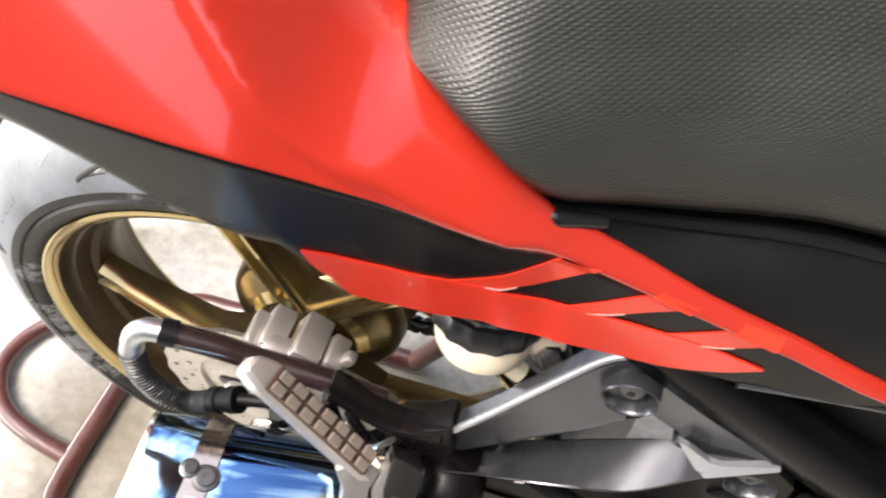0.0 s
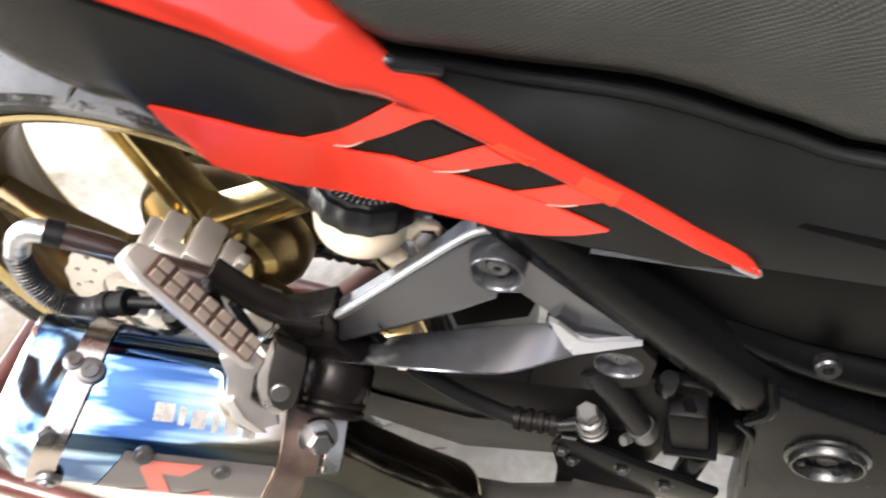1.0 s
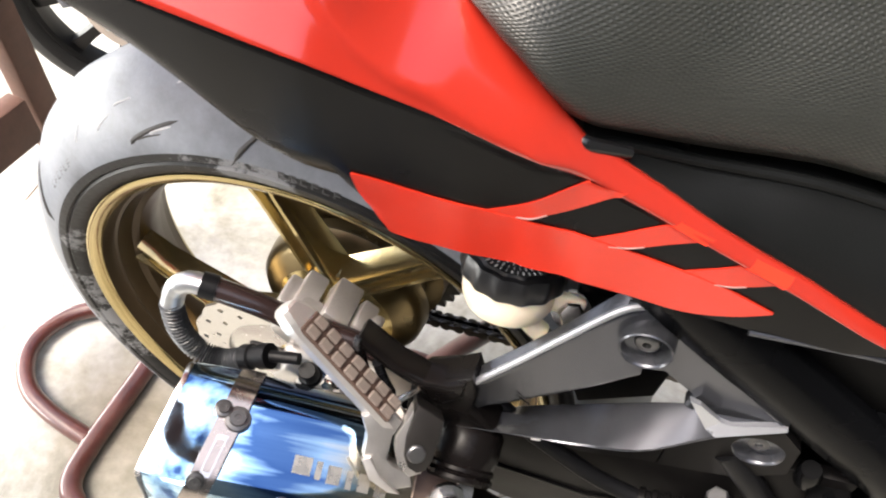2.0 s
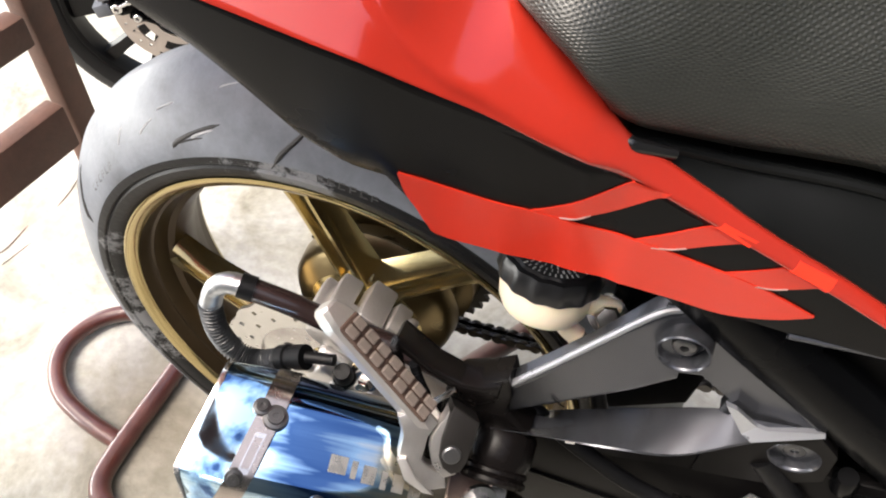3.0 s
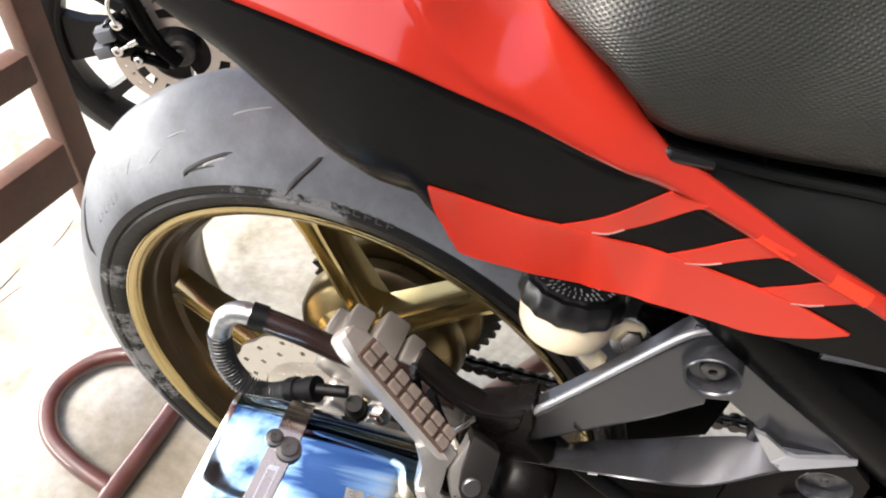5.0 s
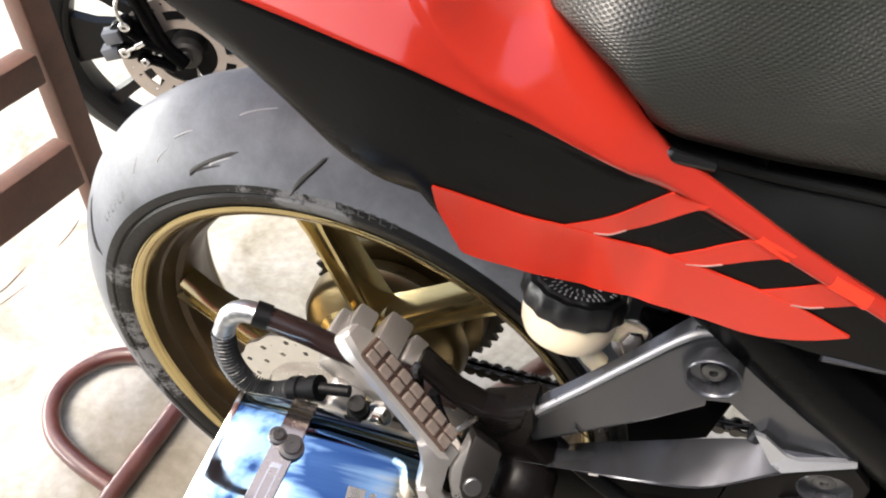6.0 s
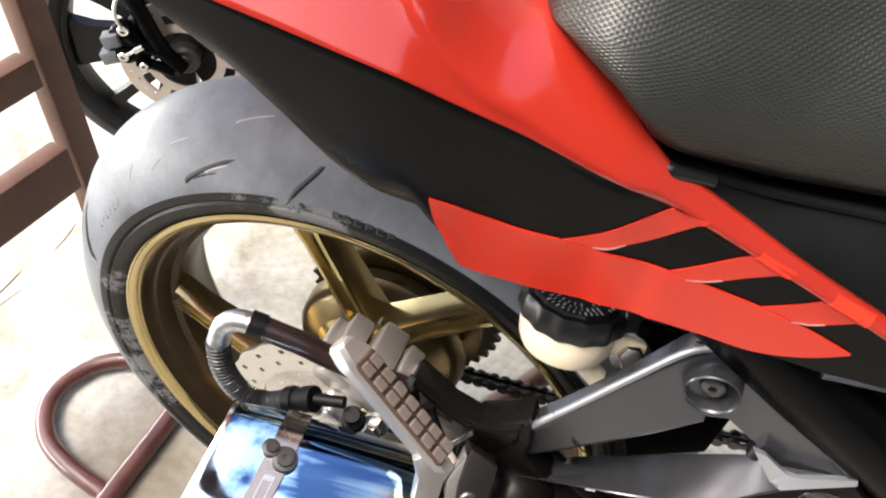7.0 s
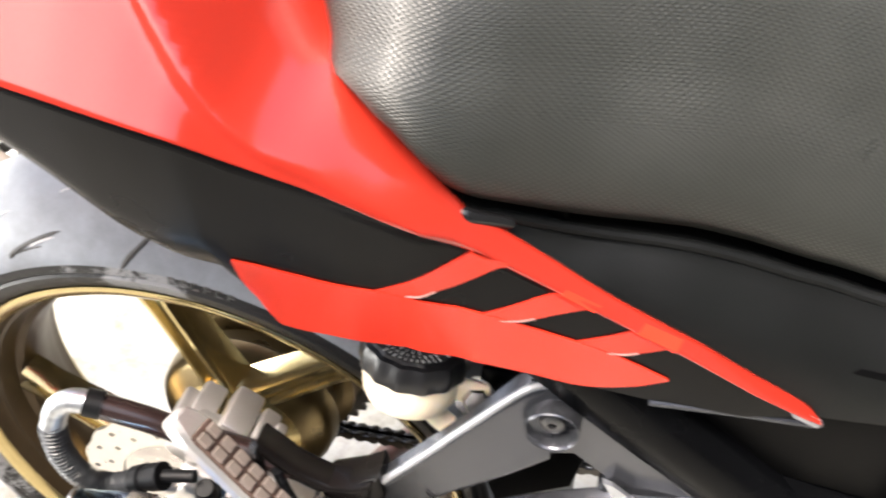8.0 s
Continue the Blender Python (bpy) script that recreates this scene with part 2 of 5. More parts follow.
def ground_sheet():
    bm = bmesh.new()
    bmesh.ops.create_grid(bm, x_segments=20, y_segments=20, size=60)
    sheet = tagged(part("ground", bm, concrete(), smooth=False), "worn pale concrete floor with yellowish stains", "floor", kind="structure")
    dirt = material("dirt_in_cracks", (0.12, 0.10, 0.085), 0.8, vary=0.4, scale=80)
    for way, r in (([(-0.700, 0.225), (-0.703, 0.262), (-0.712, 0.300)], 0.0014), ([(-0.725, 0.095), (-0.715, 0.119), (-0.717, 0.172)], 0.0018), ([(-0.699, 0.085), (-0.695, 0.102), (-0.687, 0.144)], 0.0011), ([(0.225, -0.024), (0.238, -0.013), (0.255, -0.006)], 0.0016)):
        part("crack", tube([(x, y, 0.0) for x, y in way], lambda s: r * min(1, 0.2 + 5 * s, 0.2 + 5 * (1 - s)), n=14, sides=6), dirt, sheet)
    return sheet


ground_sheet()

PLASTER = material("painted_plaster", (0.096, 0.104, 0.104), 0.8, vary=0.08, scale=3, bump=0.2, bump_scale=60)


def light_screens():
    """Unseen walls and roof added ahead of, behind and above the camera, cutting light."""
    for name, size, m in (("unseen_wall_front", (0.15, 6.0, 2.6), pose(2.3, -0.6, 1.3)), ("unseen_wall_near", (4.8, 0.15, 2.4), pose(-0.05, -2.3, 1.2)), ("unseen_wall_far", (2.9, 0.15, 2.6), pose(0.775, 2.45, 1.3))):
        tagged(part(name, block(size, m, 0.01), PLASTER), "plain unseen wall, added to cut light and reflections", "wall", kind="structure")
    tagged(part("ceiling", block((0.9, 6.0, 0.12), pose(1.95, -0.1, 2.66), 0.01), PLASTER), "plain unseen ceiling, added to cut light and reflections", "ceiling", kind="structure")


light_screens()

# ---- the motorcycle with the red tail ----
bike = thing("motorcycle", "red and black sports motorcycle with gold wheel on a stand", "motorcycle")
AXLE = 0.345


# the tread's pale blue dust colour also holds the sky's sheen
TYRE = material("tyre_rubber", (0.062, 0.066, 0.074), 0.42, vary=0.25, scale=25, bump=0.3, bump_scale=260, spec=0.32, dust=0.72, dust_colour=(0.38, 0.42, 0.48), dust_range=(0.1, 0.9))
SIDEWALL = material("scuffed_side_wall", (0.009, 0.009, 0.0095), 0.42, vary=0.3, scale=40, bump=0.3, bump_scale=160, spec=0.22, dust=0.85, dust_colour=(0.22, 0.225, 0.235), dust_scale=9, dust_range=(0.56, 0.60))
WHEEL = pose(0, 0, AXLE, 90)   # z of the lathe runs along -y, to the brake side


GROOVE = material("tread_groove_rubber", (0.022, 0.020, 0.019), 0.6, vary=0.3, scale=120)


def rear_wheel():
    half = [(0.2315, 0.0545), (0.2335, 0.0585), (0.239, 0.0615), (0.2450, 0.0630), (0.2472, 0.0612), (0.2492, 0.0630), (0.256, 0.0630), (0.2605, 0.0618), (0.268, 0.0585), (0.2795, 0.051),
            (0.2915, 0.0405), (0.302, 0.0275), (0.3095, 0.013), (0.312, 0.0)]
    prof = half + [(r, -h) for r, h in half[-2::-1]] + [(0.2235, -0.03), (0.219, 0.0), (0.2235, 0.03)]
    rim = [(0.2315, 0.0545), (0.2318, 0.0585), (0.2295, 0.0592), (0.2272, 0.0587), (0.2215, 0.0555), (0.2195, 0.0520), (0.2185, 0.042), (0.2160, 0.0385), (0.2135, 0.0380), (0.2120, 0.0350), (0.2085, 0.022), (0.2030, 0.018), (0.2, 0.008), (0.199, 0.0)]
    rim = rim + [(r, -h) for r, h in rim[-2::-1]] + [(0.222, -0.035), (0.205, 0.0), (0.222, 0.035)]
    bm = lathe(rim, WHEEL, n=128, closed=True)
    # inside the flange the darker gold paints in the barrel's shade
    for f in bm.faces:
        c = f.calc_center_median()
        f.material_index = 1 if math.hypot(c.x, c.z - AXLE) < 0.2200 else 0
    wheel = part("rear_wheel", bm, [GOLD, RIM_SHADE], bike, "gold-painted cast wheel rim")
    bm = lathe(prof, WHEEL, n=128, closed=True)
    for f in bm.faces:
        c = f.calc_center_median()
        f.material_index = 1 if math.hypot(c.x, c.z - AXLE) < 0.2535 else 0
    part("tyre", bm, [TYRE, SIDEWALL], wheel, "worn dusty black road tyre, tread paled by painted sheen")
    hub = part("hub", lathe([(0.0, 0.050), (0.026, 0.050), (0.034, 0.046), (0.037, 0.030), (0.046, 0.022), (0.05, 0.006), (0.060, 0.0), (0.078, -0.007), (0.085, -0.016), (0.087, -0.032), (0.080, -0.040), (0.074, -0.056), (0.05, -0.058), (0, -0.058)], WHEEL, n=64), [GOLD, HUB_SHADE], wheel)
    # outer drum takes the gold that has shade in its colour
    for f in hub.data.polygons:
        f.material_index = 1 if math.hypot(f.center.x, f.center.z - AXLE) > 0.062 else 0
    def arm(name, p, q, w0, w1, n0, n1):
        """A channel-section arm of the wheel from p to q, in polar degrees and radius."""
        bm = bmesh.new()
        ends = [Vector((r * math.cos(radians(a)), r * math.sin(radians(a)))) for a, r in (p, q)]
        along = (ends[1] - ends[0]).normalized()
        across = Vector((-along.y, along.x))
        rings = []
        for s in np.linspace(0, 1, 10):
            c = ends[0].lerp(ends[1], s)
            wd = w0 + (w1 - w0) * s + 0.005 * smooth01((s - 0.75) / 0.25)
            near = n0 + (n1 - n0) * s
            far = 0.004
            sec = [(-wd * 1.2, far), (wd * 1.2, far), (wd, near - 0.009), (wd * 0.88, near - 0.004), (wd * 0.74, near), (wd * 0.5, near), (wd * 0.36, near - 0.006), (-wd * 0.36, near - 0.006),
                   (-wd * 0.5, near), (-wd * 0.74, near), (-wd * 0.88, near - 0.004), (-wd, near - 0.009)]
            rings.append([(c.x + across.x * u, -v, AXLE + c.y + across.y * u) for u, v in sec])
        loft(bm, rings)
        return part(name, bm, GOLD, wheel, sharp=22)

    for k in range(3):
        a = 78 + 120 * k
        arm("spoke_stem", (a, 0.03), (a, 0.103), 0.021, 0.018, 0.046, 0.034)
        arm("spoke", (a + 4, 0.090), (a + 26, 0.2055), 0.0125, 0.0125, 0.036, 0.024)
        arm("spoke", (a - 4, 0.090), (a - 26, 0.2055), 0.0125, 0.0125, 0.036, 0.024)
    # raised letter strokes on the side wall stand as plain bars
    bars = material("moulded_rubber", (0.045, 0.045, 0.046), 0.5, vary=0.1)
    for centre, count, step, r0 in ((83.6, 6, 1.9, 0.2535), (141, 6, 1.9, 0.270)):
        for k in range(count):
            a = radians(centre - (k - (count - 1) / 2) * step)
            y = -0.0632 if r0 < 0.26 else -0.0568
            m = Matrix.Translation((r0 * math.cos(a), y, AXLE + r0 * math.sin(a))) @ Matrix.Rotation(math.pi / 2 - a, 4, "Y") @ Matrix.Rotation(radians(-3 if r0 < 0.26 else -35), 4, "X")
            for du, dv, wd, hg in ((-0.0022, 0, 0.0011, 0.0066), (0.0004, 0.0027, 0.004, 0.0011), (0.0004, -0.0027 + 0.0027 * (k % 2), 0.004, 0.0011)):
                part("letter_stroke", block((wd, 0.0012, hg), m @ pose(du, 0.0002, dv), 0.0003, 1), bars, wheel)
    # tread grooves and pale scuffs, from one angle and height across the tread to another
    def across(name, a0, a1, h0, h1, r0, r1, mat, sink=0.0, bow=1.4):
        pts = []
        for s in np.linspace(0, 1, 7):
            h = h0 + (h1 - h0) * s
            r = line([(0.0, 0.312), (0.013, 0.3095), (0.0275, 0.302), (0.0405, 0.2915), (0.051, 0.2795), (0.0585, 0.268), (0.0618, 0.2605), (0.063, 0.25)], h) - sink
            a = radians(a0 + (a1 - a0) * s ** bow)
            pts.append((r * math.cos(a), -h, AXLE + r * math.sin(a)))
        part(name, tube(pts, lambda s: 0.0004 + (r0 + (r1 - r0) * s) * min(1, 8 * s, 8 * (1 - s)), n=16, sides=8), mat, wheel)

    across("tread_groove", 97.3, 91.2, 0.0628, 0.048, 0.0020, 0.0013, GROOVE, 0.0010, 0.62)
    for spec in ((116.8, 105.5, 0.0597, 0.0515, 0.0020, 0.0010), (115.2, 109, 0.0585, 0.0570, 0.0008, 0.0004), (157, 149, 0.0615, 0.034, 0.0022, 0.0012)):
        across("tread_groove", *spec, GROOVE, 0.0012)
    chalk = material("pale_scuff", (0.42, 0.43, 0.45), 0.8, vary=0.2, scale=200)
    for spec in ((106.4, 100.4, 0.034, 0.0285, 0.0005, 0.0003), (119.1, 115.1, 0.0425, 0.0405, 0.0005, 0.0003), (124, 120.5, 0.052, 0.046, 0.0005, 0.0002), (131, 129, 0.052, 0.044, 0.0004, 0.0002), (112, 107.5, 0.0573, 0.0545, 0.0010, 0.0005)):
        across("scuff", *spec, chalk, 0.0004)
    return wheel


def brake_disc(wheel):
    """A slotted disc: a ring with two rows of holes through it, on a carrier."""
    bm = bmesh.new()
    steps, y0, y1 = 120, -0.073, -0.077
    radii = [0.0745, 0.083, 0.0875, 0.096, 0.1005, 0.1075]
    grid = {}
    for side, y in enumerate((y0, y1)):
        for i in range(steps):
            a = 2 * math.pi * i / steps
            for j, r in enumerate(radii):
                k = r * (1 + (0.012 * math.cos(20 * a) if j == 5 else 0))
                grid[side, i, j] = bm.verts.new((k * math.cos(a), y, AXLE + k * math.sin(a)))
    hole = set()
    for i in range(steps):
        if i % 6 == 0:
            hole.add((i, 1))
        if i % 6 == 3:
            hole.add((i, 3))
    for i in range(steps):
        k = (i + 1) % steps
        for j in range(5):
            if (i, j) in hole:
                for p, q in (((i, j), (k, j)), ((k, j), (k, j + 1)), ((k, j + 1), (i, j + 1)), ((i, j + 1), (i, j))):
                    bm.faces.new((grid[(0, *p)], grid[(0, *q)], grid[(1, *q)], grid[(1, *p)]))
                continue
            for s in (0, 1):
                bm.faces.new((grid[s, i, j], grid[s, k, j], grid[s, k, j + 1], grid[s, i, j + 1]))
        for j in (0, 5):
            bm.faces.new((grid[0, i, j], grid[0, k, j], grid[1, k, j], grid[1, i, j]))
    disc = part("brake_disc", bm, material("disc_steel", (0.55, 0.535, 0.51), 0.3, metal=0.95, vary=0.1, scale=120), wheel, "perforated steel brake disc")
    part("disc_carrier", lathe([(0.03, 0.056), (0.06, 0.06), (0.078, 0.071), (0.078, 0.0735), (0.055, 0.066), (0.03, 0.064)], WHEEL, n=48, closed=True), STEEL, disc)
    return disc


wheel = rear_wheel()
brake_disc(wheel)


def sprocket_and_chain(wheel):
    y = 0.088
    m = Matrix.Translation((0, y, AXLE)) @ Matrix.Rotation(radians(90), 4, "X")
    bm = bmesh.new()
    teeth, n = 40, 160
    ring = {}
    for side, h in enumerate((-0.0028, 0.0028)):
        for i in range(n):
            a = 2 * math.pi * i / n
            ro = 0.104 + 0.0045 * math.cos(teeth * a)
            for j, r in enumerate((0.055, 0.07, 0.088, ro)):
                ring[side, i, j] = bm.verts.new(m @ Vector((r * math.cos(a), r * math.sin(a), h)))
    for i in range(n):
        k = (i + 1) % n
        for j in range(3):
            if j == 1 and i % 32 < 22:
                continue
            for s in (0, 1):
                bm.faces.new((ring[s, i, j], ring[s, k, j], ring[s, k, j + 1], ring[s, i, j + 1]))
        for j in (0, 3):
            bm.faces.new((ring[0, i, j], ring[0, k, j], ring[1, k, j], ring[1, i, j]))
    part("sprocket_carrier", lathe([(0.0, -0.060), (0.080, -0.060), (0.091, -0.064), (0.092, -0.083), (0.0, -0.083)], WHEEL, n=48), HUB_SHADE, wheel, "dark gold sprocket carrier")
    part("sprocket", bm, DARK, wheel, "dark steel toothed sprocket")
    chain = part("chain", tube([(0.0, y, AXLE - 0.104), (0.2, y, AXLE - 0.082), (0.5, y, AXLE - 0.02)], 0.0028, n=12, sides=6), DARK, bike, "greasy black roller chain")
    path = curve([(0.02, y, AXLE - 0.102), (0.25, y, AXLE - 0.075), (0.5, y, AXLE - 0.02)], 32)
    link = None
    for i in range(32):
        c = (path[i] + path[i + 1]) / 2
        d = path[i + 1] - path[i]
        off = 0.0065 if i % 2 else 0.0045
        if link is None:
            bm = lathe([(0.0, 0.0015), (0.0062, 0.0015), (0.0068, 0.0), (0.0062, -0.0015), (0, -0.0015)], Matrix.Translation((-0.0078, 0, 0)) @ Matrix.Rotation(radians(90), 4, "X"), n=12)
            bm = lathe([(0.0, 0.0015), (0.0062, 0.0015), (0.0068, 0.0), (0.0062, -0.0015), (0, -0.0015)], Matrix.Translation((0.0078, 0, 0)) @ Matrix.Rotation(radians(90), 4, "X"), n=12, bm=bm)
            bm = block((0.016, 0.003, 0.008), Matrix(), 0.0006, 1, bm)
            link = part("link_plate", bm, material("oily_steel", (0.07, 0.065, 0.06), 0.3, metal=0.9, vary=0.3), chain)
            first = link
        for s in (-1, 1):
            ob = new("link_plate", link.data)
            ob.parent = chain
            ob.matrix_local = Matrix.Translation(c + Vector((0, s * off, 0))) @ Matrix.Rotation(-math.atan2(d.z, d.x), 4, "Y")
    bpy.data.objects.remove(first)


sprocket_and_chain(wheel)


# ---- bodywork ----
HALF = [(-0.4, 0.10), (-0.2, 0.165), (-0.05, 0.193), (0.0, 0.197), (0.03, 0.195), (0.065, 0.191), (0.085, 0.188), (0.105, 0.184), (0.125, 0.1765), (0.146, 0.170), (0.169, 0.164), (0.192, 0.159), (0.212, 0.150), (0.25, 0.141), (0.29, 0.133), (0.32, 0.127), (0.356, 0.122), (0.394, 0.113), (0.6, 0.10), (0.8, 0.10)]
SEAM = [(-0.4, 0.89), (-0.2, 0.87), (-0.05, 0.846), (0.0, 0.836), (0.03, 0.829), (0.065, 0.820), (0.085, 0.814), (0.105, 0.8075), (0.125, 0.797), (0.146, 0.788), (0.169, 0.778), (0.192, 0.767), (0.212, 0.7555), (0.256, 0.7305), (0.295, 0.7095), (0.326, 0.692), (0.379, 0.6635), (0.394, 0.657)]
BELLY = [(-0.4, 0.882), (-0.2, 0.862), (-0.05, 0.838), (0.0, 0.824), (0.03, 0.790), (0.045, 0.764), (0.063, 0.737), (0.08, 0.722), (0.1, 0.712), (0.1105, 0.708), (0.115, 0.697), (0.119, 0.684), (0.124, 0.672), (0.135, 0.6695), (0.1553, 0.6695), (0.1853, 0.668), (0.2152, 0.671), (0.2447, 0.6667), (0.2741, 0.6615), (0.31, 0.656), (0.394, 0.6545)]
RIDGE = [(0.204, 0.7705), (0.211, 0.7645), (0.238, 0.7485), (0.264, 0.7335), (0.292, 0.7175), (0.324, 0.6995), (0.356, 0.6815), (0.381, 0.667), (0.394, 0.6585)]
CREST = [(0.06, 0.885), (0.075, 0.865), (0.09, 0.846), (0.105, 0.828), (0.12, 0.811), (0.135, 0.8), (0.15, 0.793), (0.169, 0.782), (0.19, 0.772), (0.4, 0.5)]
DECK = [(-0.4, 0.97), (-0.2, 0.955), (0.0, 0.93), (0.06, 0.902), (0.09, 0.864), (0.105, 0.847), (0.12, 0.833), (0.136, 0.823), (0.15, 0.822), (0.172, 0.804), (0.19, 0.784), (0.204, 0.772)]
LEAN = [(0.0, 0.28), (0.105, 0.28), (0.125, 0.29), (0.161, 0.26), (0.186, 0.27), (0.22, 0.16), (0.278, 0.15), (0.394, 0.1)]
KNEE = [(-0.1, 0.852), (0.0, 0.83), (0.03, 0.812), (0.045, 0.792), (0.063, 0.765), (0.08, 0.752), (0.101, 0.748), (0.115, 0.712), (0.126, 0.65), (0.4, 0.6)]


def side_y(x, z):
    """Where the flank of the tail stands at x and z: it leans in below the seam and rolls under past the knee."""
    w, seam = line(HALF, x), line(SEAM, x)
    if z < seam:
        roll = max(0.0, line(KNEE, x) - z)
        return -(w - line(LEAN, x) * (seam - z) - 8.4 * roll * roll)
    fore = smooth01((x - 0.18) / 0.03)
    y = w - (line([(0.03, 0.75), (0.12, 1.05)], x) - 0.55 * smooth01((x - 0.22) / 0.06)) * (z - seam)
    crest = max(line(CREST, x), seam + 0.0032)
    over = max(0.0, z - crest)
    y -= (1 - fore) * line([(0.06, 3.8), (0.136, 3.8), (0.15, 2.0), (0.172, 0.9), (0.19, 0.5)], x) * (over - 0.003 * (1 - math.exp(-over / 0.003)))
    y += 0.0046 * (1 - fore) * math.exp(-((z - crest) / 0.0046) ** 2) * smooth01((x - 0.06) / 0.04)
    if fore > 0:
        rise = max(0.004, line(RIDGE, x) + 0.001 - seam)
        y += 0.0052 * fore * math.sin(math.pi * min(1.0, (z - seam) / rise))
    return -y


def tail():
    bm = bmesh.new()
    xs = np.concatenate([np.linspace(-0.4, -0.1, 16)[:-1], np.linspace(-0.1, 0.394, 90)])
    cols = []
    for x in xs:
        belly, seam = line(BELLY, x), line(SEAM, x)
        top = line(DECK, x) if x < 0.204 else line(RIDGE, x) + 0.001
        top = max(top, seam + 0.0008)
        col = [(x, side_y(x, belly) + 0.03, belly + 0.004), (x, side_y(x, belly) + 0.004, belly - 0.001)]
        col += [(x, side_y(x, z), z) for z in np.linspace(belly, seam, 19)]
        col += [(x, side_y(x, z), z) for z in np.linspace(seam, top, 41)[1:]]
        y = side_y(x, top)
        if x < 0.15:
            col += [(x, y * 0.8, top + 0.003), (x, y * 0.45, top + 0.005), (x, 0.0, top + 0.006)]
        else:
            col += [(x, y + 0.0025, top + 0.0002), (x, y + 0.0052, top - 0.003), (x, y + 0.0065, top - 0.012)]
        cols.append(col)
    left = [[(p[0], -p[1], p[2]) for p in c] for c in cols]
    for group in (cols, left):
        rows = [[bm.verts.new(p) for p in c] for c in group]
        for a, b in zip(rows, rows[1:]):
            for j in range(len(a) - 1):
                f = bm.faces.new((a[j], b[j], b[j + 1], a[j + 1]))
                f.material_index = 1 if j < 20 and a[0].co.x > 0.0 else 0
    bmesh.ops.remove_doubles(bm, verts=bm.verts, dist=1e-5)
    return part("tail_fairing", bm, [RED, BLACK], bike, "glossy red tail fairing with matt black lower flank", sharp=60)


fairing = tail()


def patch(name, lower, upper, n, mat, lift, parent, label=""):
    """A thin film on the flank between two lines of (x, z), each followed smoothly."""
    bm = bmesh.new()
    a, b = curve([(x, 0, z) for x, z in lower], n), curve([(x, 0, z) for x, z in upper], n)
    rows = []
    for p, q in zip(a, b):
        col = []
        for s in np.linspace(0, 1, 7):
            x, z = p.x + (q.x - p.x) * s, p.z + (q.z - p.z) * s
            col.append((x, side_y(x, z) - lift, z))
        col = [(col[0][0], col[0][1] + lift * 1.5, col[0][2]), *col, (col[-1][0], col[-1][1] + lift * 1.5, col[-1][2])]
        rows.append([bm.verts.new(v) for v in col])
    for r, t in zip(rows, rows[1:]):
        for j in range(len(r) - 1):
            bm.faces.new((r[j], t[j], t[j + 1], r[j + 1]))
    return part(name, bm, mat, parent, label, sharp=50)


def flank_film():
    band = patch("red_band", [(0.1105, 0.7321), (0.112, 0.714), (0.1152, 0.698), (0.1192, 0.685), (0.1255, 0.6735), (0.1553, 0.6702), (0.1853, 0.6688), (0.2152, 0.6718), (0.2447, 0.6673), (0.2741, 0.6622), (0.2974, 0.6674), (0.3137, 0.6765)],
                 [(0.1107, 0.7333), (0.1185, 0.7303), (0.1285, 0.7264), (0.1391, 0.7236), (0.1498, 0.7209), (0.1659, 0.7193), (0.1845, 0.7175), (0.2085, 0.7145), (0.2274, 0.7111), (0.2496, 0.704), (0.2822, 0.6937), (0.3141, 0.6777)], 66, RED_FILM, 0.0012, fairing, "bright red lower band")
    for lo, up in ((((0.1868, 0.7165), (0.1994, 0.7257), (0.2106, 0.7334), (0.221, 0.7433), (0.2297, 0.7502)), ((0.1685, 0.717), (0.1839, 0.7272), (0.1955, 0.7382), (0.2049, 0.7476), (0.2137, 0.7558))),
                   (((0.2306, 0.7075), (0.2448, 0.7131), (0.2556, 0.7195), (0.272, 0.728)), ((0.2171, 0.7098), (0.2331, 0.7205), (0.2434, 0.7285), (0.2554, 0.7366))),
                   (((0.2826, 0.692), (0.2954, 0.6963), (0.306, 0.7017), (0.3135, 0.7062)), ((0.2616, 0.697), (0.2772, 0.7054), (0.2855, 0.7108), (0.2935, 0.717)))):
        patch("red_stripe", lo, up, 16, RED_FILM, 0.0008, fairing, "red diagonal stripe")
        a, b = lo[0], lo[1]
        patch("pale_edge", [(a[0] - 0.001, a[1] + 0.0010), ((a[0] + b[0]) / 2, (a[1] + b[1]) / 2 - 0.0006), b],
              [(a[0] - 0.0014, a[1] + 0.0016), ((a[0] + b[0]) / 2 - 0.0004, (a[1] + b[1]) / 2), (b[0] - 0.0004, b[1] + 0.0004)], 12, WHITE, 0.0013, fairing, "thin pale edge line")
    bm = tube([(0.378, side_y(0.378, 0.664), 0.6645), (0.387, -0.1155, 0.66), (0.396, -0.114, 0.6555)], lambda s: 0.0030 * min(1, 0.4 + 4 * s, 0.35 + 4 * (1 - s)), n=16)
    part("tail_clip", bm, PALE_GREY, fairing, "bright tip of the flank panel")
    part("flank_lip", tube([(0.31, -0.1215, 0.6535), (0.35, -0.1175, 0.6545), (0.392, -0.1135, 0.6545)], 0.0026, n=12, sides=10), GREY, fairing)


flank_film()

